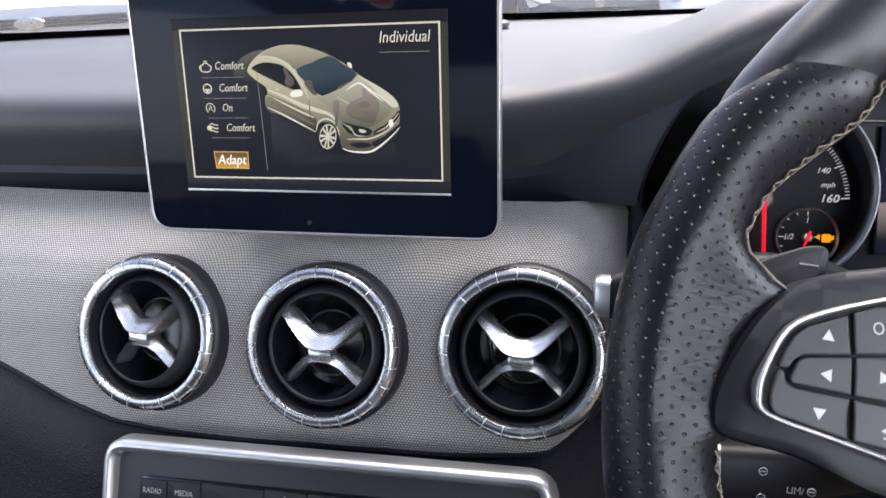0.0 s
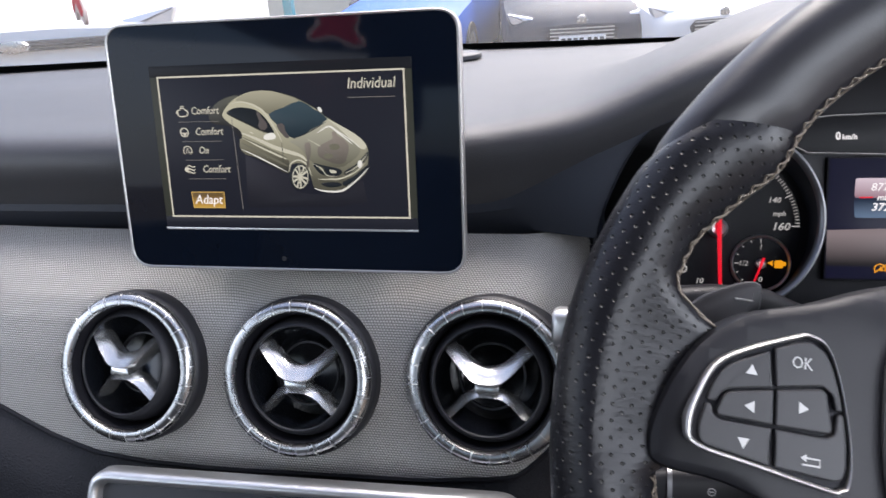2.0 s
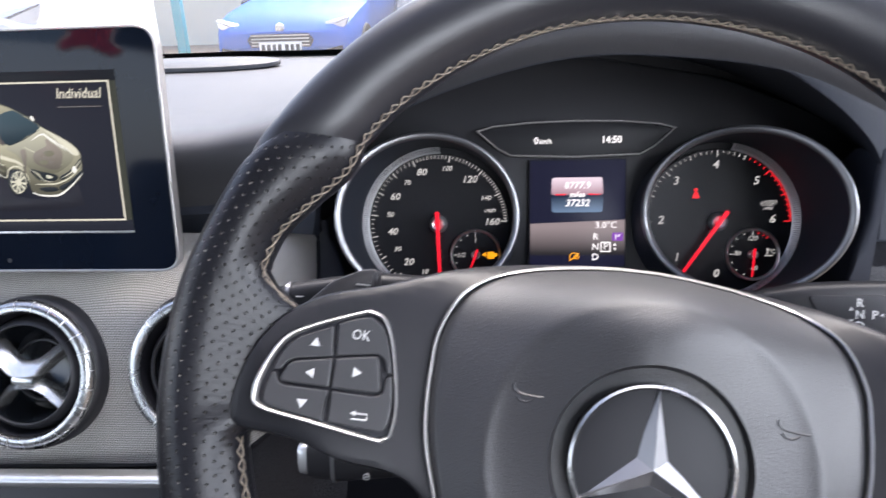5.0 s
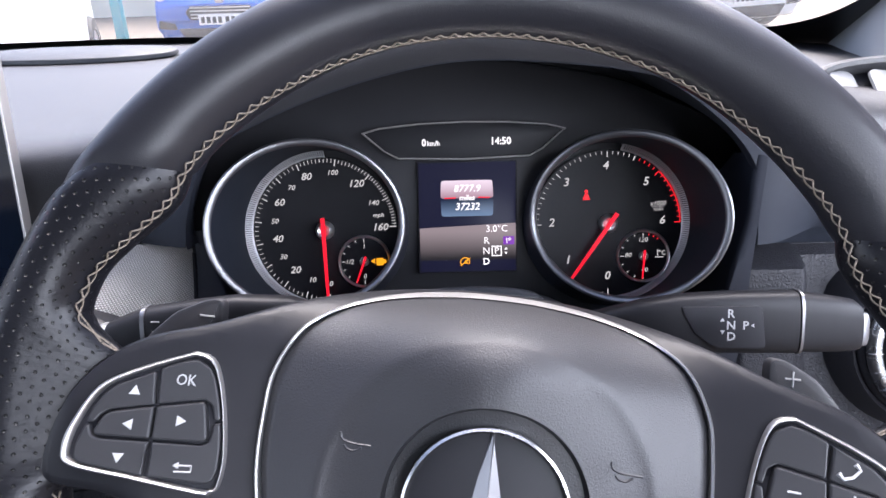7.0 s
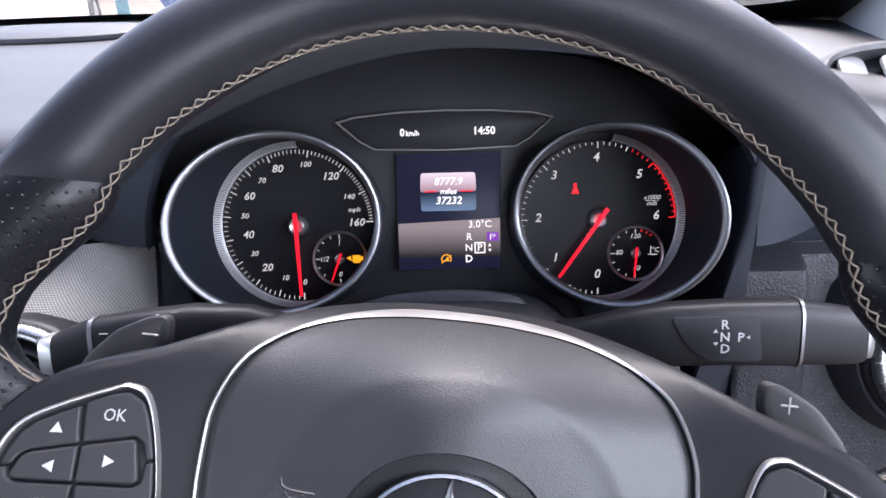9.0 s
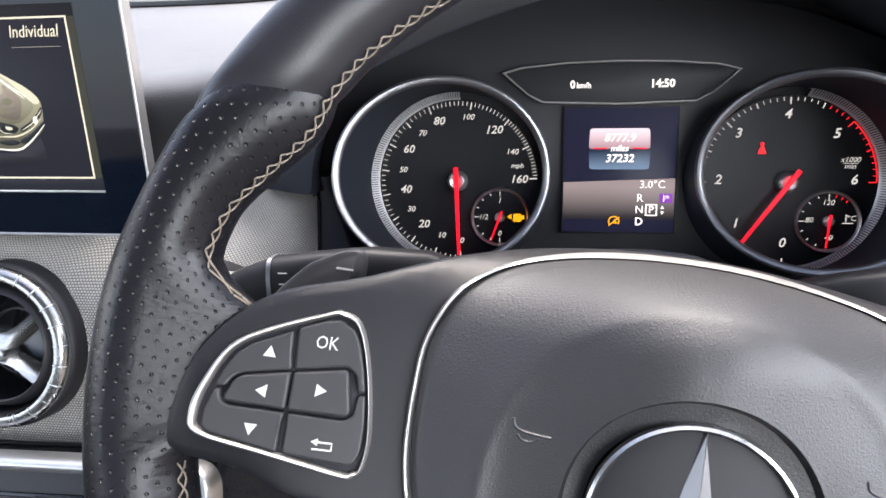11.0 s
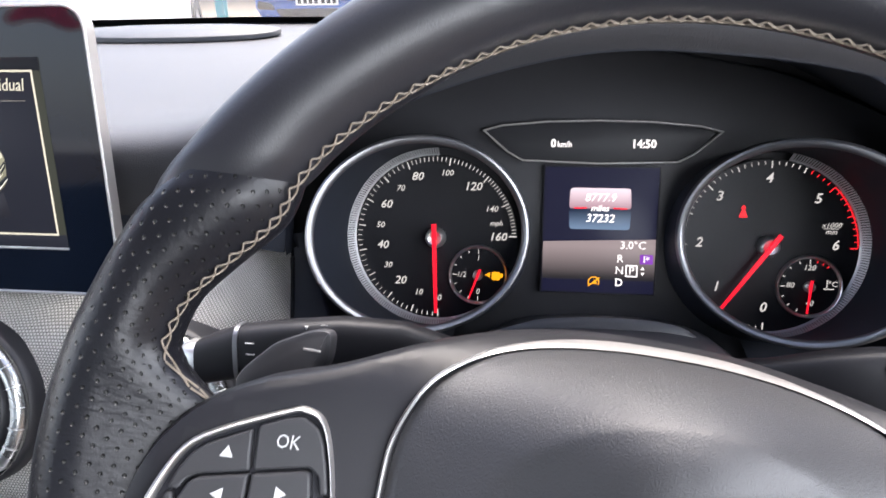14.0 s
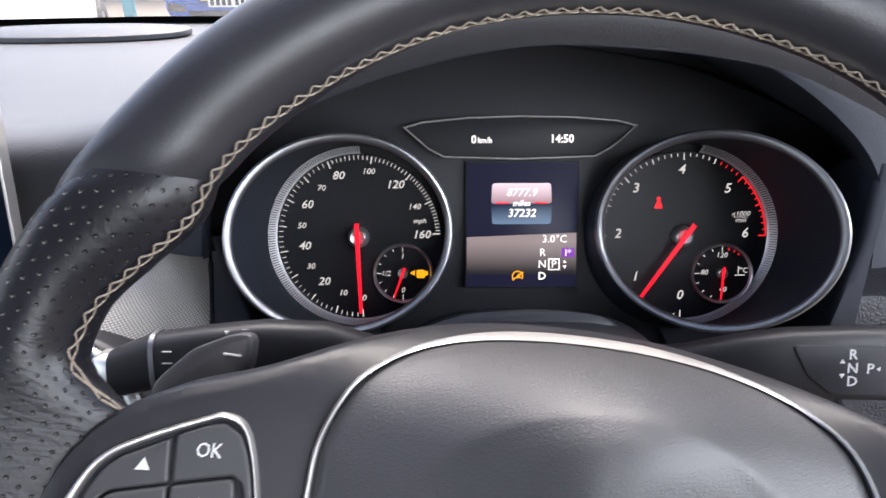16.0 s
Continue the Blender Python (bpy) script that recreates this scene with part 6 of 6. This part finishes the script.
# ---- hanging air freshener ----
fresh = thing("air_freshener", Matrix.Translation((-0.352, 0.294, 1.0325)) @ Matrix.Rotation(radians(-49), 4, "Z"), "red card air freshener with a pale edge on a string", "air freshener")
blob = [(x * 0.92, z * 0.62) for x, z in [(-0.020, 0.000), (-0.012, 0.006), (-0.002, 0.008), (0.006, 0.004), (0.014, 0.000), (0.024, 0.003), (0.027, 0.012), (0.021, 0.018), (0.017, 0.024), (0.022, 0.034), (0.018, 0.046), (0.008, 0.054), (-0.008, 0.055), (-0.018, 0.046), (-0.021, 0.034), (-0.017, 0.024), (-0.024, 0.016), (-0.027, 0.006)]]
PALE = material("pale_card", (0.70, 0.58, 0.55), 0.6)
REDC = material("red_card", (0.62, 0.02, 0.035), 0.55)
bm = slab(blob, -0.0006, 0.0006, 0.0001, 0.004)
bm.transform(Matrix.Rotation(radians(90), 4, "X"))
part("card", bm, PALE, fresh, "pale card")
bm = merged(slab(offset(ccw(blob), 0.0028), -0.0009, 0.0009, 0.0001, 0.003))
bm.transform(Matrix.Rotation(radians(90), 4, "X"))
part("red_print", bm, REDC, fresh, "red print")
part("string", tube([(0, 0, 0.034), (0, 0, 0.20)], 0.0005, 5), PALE, fresh)

# ---- centre speaker lid in the dash top ----
spk = thing("speaker_lid", Matrix.Translation((-0.40, 0.815, 0.9470)), "raised oval speaker lid in the dashboard top", "speaker")
part("lid", slab(oval(0, 0, 0.110, 0.042, 56, 2.3), 0.003, 0.008, 0.003), DASH, spk)
part("shadow_gap", slab(oval(0, 0, 0.104, 0.038, 56, 2.3), -0.006, 0.0032, 0.0005), BLACK, spk)

# ---- windscreen, pillars and cabin ----
FRIT = material("black_glass_border", (0.006, 0.006, 0.007), 0.4)


def ws_base(x):
    return Vector((x, 0.955 - 0.16 * (x + 0.37) ** 2, 0.943 - 0.010 * max(0.0, (x + 0.1) / 0.5)))


def ws_top(x):
    return Vector((x * 0.86 - 0.05, 0.08 - 0.10 * (x + 0.37) ** 2, 1.325))


wx = [-1.12 + 0.051 * i for i in range(31)]
pane = material("clear_glass", (1, 1, 1), 0.0)
pane.node_tree.nodes.clear()
nn, lk = pane.node_tree.nodes, pane.node_tree.links.new
o, tr, gl, mx = nn.new("ShaderNodeOutputMaterial"), nn.new("ShaderNodeBsdfTransparent"), nn.new("ShaderNodeBsdfGlossy"), nn.new("ShaderNodeMixShader")
gl.inputs["Roughness"].default_value = 0.01
mx.inputs[0].default_value = 0.03
# Translucent dust film, added so that the view outside is veiled in haze.
dust_haze, film = nn.new("ShaderNodeMixShader"), nn.new("ShaderNodeBsdfTranslucent")
film.inputs[0].default_value = (0.8, 0.8, 0.8, 1)
dn, dr = nn.new("ShaderNodeTexNoise"), nn.new("ShaderNodeMapRange")
dn.inputs["Scale"].default_value = 9
dr.inputs["To Min"].default_value, dr.inputs["To Max"].default_value = 0.014, 0.034
lk(dn.outputs["Fac"], dr.inputs["Value"]), lk(dr.outputs["Result"], dust_haze.inputs[0]), lk(tr.outputs[0], dust_haze.inputs[1]), lk(film.outputs[0], dust_haze.inputs[2])
lk(dust_haze.outputs[0], mx.inputs[1]), lk(gl.outputs[0], mx.inputs[2]), lk(mx.outputs[0], o.inputs[0])
windscreen = thing("window_1", Matrix(), "clear curved car windscreen with a black lower border", "windscreen", kind="structure")
wp = part("pane", sheet([[tuple(ws_base(x).lerp(ws_top(x), k / 8)) for k in range(9)] for x in wx], 0.004), pane, windscreen, "clear glass")
wp.visible_shadow = False
def on_glass(x, k, lift=0.008):
    return tuple(ws_base(x).lerp(ws_top(x), k) + Vector((0, -lift, -lift * 0.5)))


rim_out, rim_in = oval(-0.365, 0.49, 0.770, 0.53, 160, 14), oval(-0.365, 0.505, 0.735, 0.466, 160, 9)
part("border", loft([[on_glass(*p) for p in rim_out], [on_glass(*p) for p in rim_in]], close=True), FRIT, windscreen, "black printed border")


def pillar(sx):
    """The lining between the glass edge and the door frame, from the dash up to the roof."""
    rows = []
    for k in range(13):
        f = k / 12
        if sx > 0:
            a, b = Vector((0.392, 0.885, 0.925)).lerp(Vector((0.275, 0.085, 1.325)), f), Vector((0.345, 0.560, 0.935)).lerp(Vector((0.300, -0.06, 1.31)), f)
        else:
            a, b = Vector((-1.122, 0.885, 0.925)).lerp(Vector((-1.005, 0.085, 1.325)), f), Vector((-1.075, 0.560, 0.935)).lerp(Vector((-1.03, -0.06, 1.31)), f)
        c = a.lerp(b, 0.5) + Vector((-0.012 * sx, -0.010, 0.004))
        o1, o2 = a + Vector((0.03 * sx, 0, 0)), b + Vector((0.05 * sx, 0, 0))
        rows.append([tuple(p) for p in (o1, a, a.lerp(c, 0.5) + Vector((-0.004 * sx, 0, 0)), c, c.lerp(b, 0.5) + Vector((-0.003 * sx, -0.003, 0)), b, o2)])
    return loft(rows, close=True, cap=True)


for sx in (-1, 1):
    ob = part("pillar_trim", pillar(sx), FABRIC)
    tagged(ob, "grey cloth-covered windscreen pillar trim", "pillar", kind="structure")
LINER = material("dark_headliner", (0.05, 0.05, 0.054), 0.9, 0, 0.5, 0.0012, 0.08, 0.1)
lin = part("ceiling", sheet([[(x, y, 1.315 + 0.015 * (1 - ((x + 0.37) / 0.8) ** 2)) for y in (0.09, -0.1, -0.6, -1.3, -1.9)] for x in (-1.0, -0.7, -0.37, 0.0, 0.30)], 0.03), LINER)
tagged(lin, "dark grey cloth car headliner", "ceiling", kind="structure")
DOORSKIN = material("door_card", (0.05, 0.05, 0.052), 0.5, 0, 0.3, 0.002, kind="leather")
for nm, x0, x1, ye in (("wall_left", -1.14, -1.08, 0.75), ("wall_right", 0.36, 0.42, -0.62)):
    ob = part(nm, box(x0, x1, -1.9, ye, 0.15, 0.86, 0.02), DOORSKIN)
    tagged(ob, "dark car door lining below its window", "door lining", kind="structure")
ob = part("wall_rear", box(-1.1, 0.38, -1.95, -1.85, 0.15, 0.95, 0.02), DOORSKIN)
tagged(ob, "dark rear parcel shelf and seat back wall", "wall", kind="structure")
ob = part("floor", box(-1.1, 0.38, -1.85, 0.9, 0.12, 0.16), BLACK)
tagged(ob, "black carpeted car floor", "floor", kind="structure")
bk = part("bulkhead", box(-1.1, 0.38, 0.86, 0.92, 0.16, 0.88), BLACK)
tagged(bk, "black bulkhead under the dashboard", "wall", kind="structure")
SEAT = material("seat_leather", (0.03, 0.03, 0.032), 0.5, 0, 0.3, 0.002, kind="leather")
for cx in (0.0, -0.74):
    seat = thing("car_seat", Matrix.Translation((cx, -0.55, 0.16)), "black leather front car seat", "seat", "front seats")
    part("cushion", box(-0.26, 0.26, -0.25, 0.30, 0.10, 0.32, 0.05), SEAT, seat)
    b = part("backrest", box(-0.25, 0.25, -0.07, 0.07, 0.0, 0.62, 0.05), SEAT, seat)
    b.matrix_local = Matrix.Translation((0, -0.24, 0.25)) @ Matrix.Rotation(radians(-18), 4, "X").inverted()
    h = part("headrest", box(-0.13, 0.13, -0.05, 0.05, 0.0, 0.17, 0.04), SEAT, seat)
    h.matrix_local = Matrix.Translation((0, -0.45, 0.90))
    part("base", box(-0.22, 0.22, -0.22, 0.25, 0.0, 0.11, 0.02), BLACK, seat)

# ---- outside: parking place and cars ----
GROUND = -0.36
ASPHALT = material("asphalt", (0.115, 0.092, 0.068), 0.85, 0, 0.5, 0.02, 0.25, 1.5)
g = part("ground", loft([[(x, y, GROUND) for x in (-900, -60, 60, 900)] for y in (-900, -60, 60, 900)]), ASPHALT)
tagged(g, "grey asphalt of a car park", "ground", kind="structure")
TYRE = material("tyre_rubber", (0.015, 0.015, 0.015), 0.8)
LENS = material("headlamp_glass", (0.75, 0.76, 0.78), 0.08, 0.3)
PLATE = material("white_plate", (0.78, 0.78, 0.76), 0.4)
CARGLASS = material("tinted_car_glass", (0.02, 0.025, 0.03), 0.05)


def parked_car(x, y, turn, paint, label, length=4.1, width=1.78, bonnet=0.92, roof=1.47, van=False):
    """A parked car that faces its own -y; built from lengthwise sections."""
    c = thing("parked_car", Matrix.Translation((x, y, GROUND)) @ Matrix.Rotation(radians(turn), 4, "Z"), label, "car", "cars parked outside")
    w = width / 2
    st = [(0.0, 0.30, 0.62, 0.80), (0.06, 0.22, bonnet - 0.24, 0.90), (0.22, 0.18, bonnet - 0.12, 0.97), (0.60, 0.18, bonnet - 0.03, 1.0), (1.05, 0.18, bonnet + 0.03, 1.0),
          (1.20, 0.18, bonnet + 0.08, 1.0), (2.2, 0.18, bonnet + 0.06, 1.0), (3.4, 0.18, bonnet + 0.08, 1.0), (length, 0.3, bonnet, 0.93)]
    rows = []
    for yy, z0, z1, k in st:
        ww = w * k
        rows.append([(-ww * 0.90, yy, z0), (-ww, yy, z0 + 0.15), (-ww, yy, z1 - 0.20), (-ww * 0.96, yy, z1 - 0.07), (-ww * 0.78, yy, z1 - 0.01), (-ww * 0.3, yy, z1 + 0.015), (ww * 0.3, yy, z1 + 0.015), (ww * 0.78, yy, z1 - 0.01), (ww * 0.96, yy, z1 - 0.07), (ww, yy, z1 - 0.20), (ww, yy, z0 + 0.15), (ww * 0.90, yy, z0)])
    part("body", loft(rows, close=True, cap=True), paint, c)
    cab = [(1.10, bonnet + 0.02, 0.97), (1.75, roof - 0.06, 0.80), (2.3, roof, 0.78), (length - 0.9, roof - 0.04, 0.76), (length - 0.2, bonnet + 0.05, 0.86)]
    rows = []
    for yy, z1, k in cab:
        rows.append([(-w * 0.96, yy, bonnet - 0.05), (-w * k, yy, max(bonnet, z1 - 0.05)), (-w * k * 0.9, yy, z1), (w * k * 0.9, yy, z1), (w * k, yy, max(bonnet, z1 - 0.05)), (w * 0.96, yy, bonnet - 0.05)])
    part("cabin", loft(rows, close=True, cap=True), CARGLASS, c, "dark glass")
    part("roof", sheet([[(-w * 0.74, yy, zz), (0, yy, zz + 0.02), (w * 0.74, yy, zz)] for yy, zz in ((1.80, roof - 0.045), (2.3, roof + 0.012), (length - 0.9, roof - 0.02))], 0.03), paint, c)
    for sx in (-1, 1):
        hl = [(sx * w * 0.52, bonnet - 0.30), (sx * w * 0.88, bonnet - 0.26), (sx * w * 0.93, bonnet - 0.14), (sx * w * 0.60, bonnet - 0.20)]
        bm = slab(hl, 0.0, 0.10, 0.02, 0.03)
        bm.transform(Matrix.Translation((0, 0.195, 0)) @ Matrix.Rotation(radians(90), 4, "X"))
        part("headlamp", bm, LENS, c, "clear headlamp")
        part("door_mirror", box(sx * (w + 0.08) - 0.09, sx * (w + 0.08) + 0.09, 1.30, 1.42, bonnet + 0.04, bonnet + 0.18, 0.04), paint, c)
        fl = slab([(sx * w * 0.60, 0.34), (sx * w * 0.86, 0.36), (sx * w * 0.84, 0.46), (sx * w * 0.62, 0.42)], 0.0, 0.05, 0.01, 0.02)
        fl.transform(Matrix.Translation((0, 0.045, 0)) @ Matrix.Rotation(radians(90), 4, "X"))
        part("fog_recess", fl, BLACK, c)
        for yy in (0.75, length - 0.75):
            tb = spun([(0.20, -0.10), (0.31, -0.10), (0.33, -0.06), (0.33, 0.06), (0.31, 0.10), (0.20, 0.10)], 32)
            tb.transform(Matrix.Translation((sx * (w - 0.08), yy, 0.33)) @ Matrix.Rotation(radians(90), 4, "Y"))
            wh = part("wheel", tb, TYRE, c, "black tyre")
            rb = spun([(0.0, 0.09), (0.06, 0.10), (0.20, 0.09), (0.21, 0.05), (0.21, -0.10), (0.0, -0.10)], 24)
            rb.transform(Matrix.Translation((sx * (w - 0.08), yy, 0.33)) @ Matrix.Rotation(radians(90 * sx), 4, "Y"))
            part("rim", rb, SATIN, wh)
    gw = 1.5 if van else 1.0
    gz, gm, gt = (0.335, 0.31, 0.28) if van else (0.47, 0.38, 0.31)
    gr = slab([(-w * 0.42 * gw, bonnet - gz), (w * 0.42 * gw, bonnet - gz), (w * 0.47 * gw, bonnet - gm), (w * 0.40 * gw, bonnet - gt), (-w * 0.40 * gw, bonnet - gt), (-w * 0.47 * gw, bonnet - gm)], 0.0, 0.06, 0.01, 0.01)
    gr.transform(Matrix.Translation((0, 0.055, 0)) @ Matrix.Rotation(radians(90), 4, "X"))
    grille = part("grille", gr, BLACK, c, "dark grille")
    for k in range(0 if van else 4):
        part("slat", box(-w * 0.40, w * 0.40, -0.012, 0.01, bonnet - 0.45 + 0.038 * k, bonnet - 0.437 + 0.038 * k), SATIN, grille)
    em = spun([(0.0, 0.02), (0.055, 0.015), (0.06, 0.0)], 24)
    em.transform(Matrix.Translation((0, -0.008 if van else 0.02, bonnet - (0.307 if van else 0.25))) @ Matrix.Rotation(radians(90), 4, "X") @ Matrix.Diagonal((1.5 if van else 1, 0.6 if van else 1, 1, 1)))
    part("badge", em, CHROME, c, "plain metal badge")
    pl = part("number_plate", box(-0.26, 0.26, -0.03, 0.0, 0.40, 0.51, 0.005), PLATE, c, "white number plate")
    for k in range(7):
        xx = -0.21 + 0.068 * k + (0.02 if k > 3 else 0)
        part("bar", box(xx - 0.022, xx + 0.022, -0.032, -0.029, 0.42, 0.49), BLACK, pl)
    lo = slab([(-w * 0.5, 0.22), (w * 0.5, 0.22), (w * 0.6, 0.36), (-w * 0.6, 0.36)], 0.0, 0.03, 0.01, 0.03)
    lo.transform(Matrix.Translation((0, 0.02, 0)) @ Matrix.Rotation(radians(90), 4, "X"))
    part("lower_intake", lo, BLACK, c)
    if van:
        bp = slab([(-w * 0.95, bonnet - 0.80), (w * 0.95, bonnet - 0.80), (w * 0.93, bonnet - 0.60), (w * 0.70, bonnet - 0.545), (-w * 0.70, bonnet - 0.545), (-w * 0.93, bonnet - 0.60)], 0.0, 0.10, 0.03, 0.05)
        bp.transform(Matrix.Translation((0, 0.035, 0)) @ Matrix.Rotation(radians(90), 4, "X"))
        part("bumper", bp, TYRE, c, "unpainted dark plastic bumper")
    return c


def paint(name, col, metal=0.0):
    return material(name, col, 0.42, metal, vary=0.04, stain=0.6, spec=0.07)


WHITE = paint("white_paint", (0.74, 0.74, 0.73))
BLUE = paint("blue_paint", (0.02, 0.10, 0.42))
GREY = paint("dark_grey_paint", (0.030, 0.037, 0.052))
parked_car(-0.42, 8.7, 8, GREY, "dark grey hatchback parked facing the windscreen")
parked_car(1.12, 8.9, 22, WHITE, "white hatchback parked at an angle")
parked_car(3.55, 9.4, 20, WHITE, "white hatchback beside another white one")
parked_car(-2.75, 8.9, -2, BLUE, "bright blue hatchback parked facing the windscreen")
parked_car(-3.45, 3.75, 18, WHITE, "white van with a wide grille parked close by", 4.6, 1.95, 1.40, 2.1, True)
ob = part("wall_north", box(-14, -3.6, 13.9, 14.3, GROUND, 2.3), material("cream_render", (0.70, 0.64, 0.50), 0.8, 0, 0.4, 0.05, 0.1, 1.0))
tagged(ob, "cream rendered wall behind the parked cars", "wall", kind="structure")
TEAL = material("teal_paint", (0.03, 0.28, 0.34), 0.5)
post = part("post", box(-4.35, -4.23, 9.6, 9.72, GROUND, 2.6, 0.01), TEAL)
tagged(post, "teal painted steel post", "post")
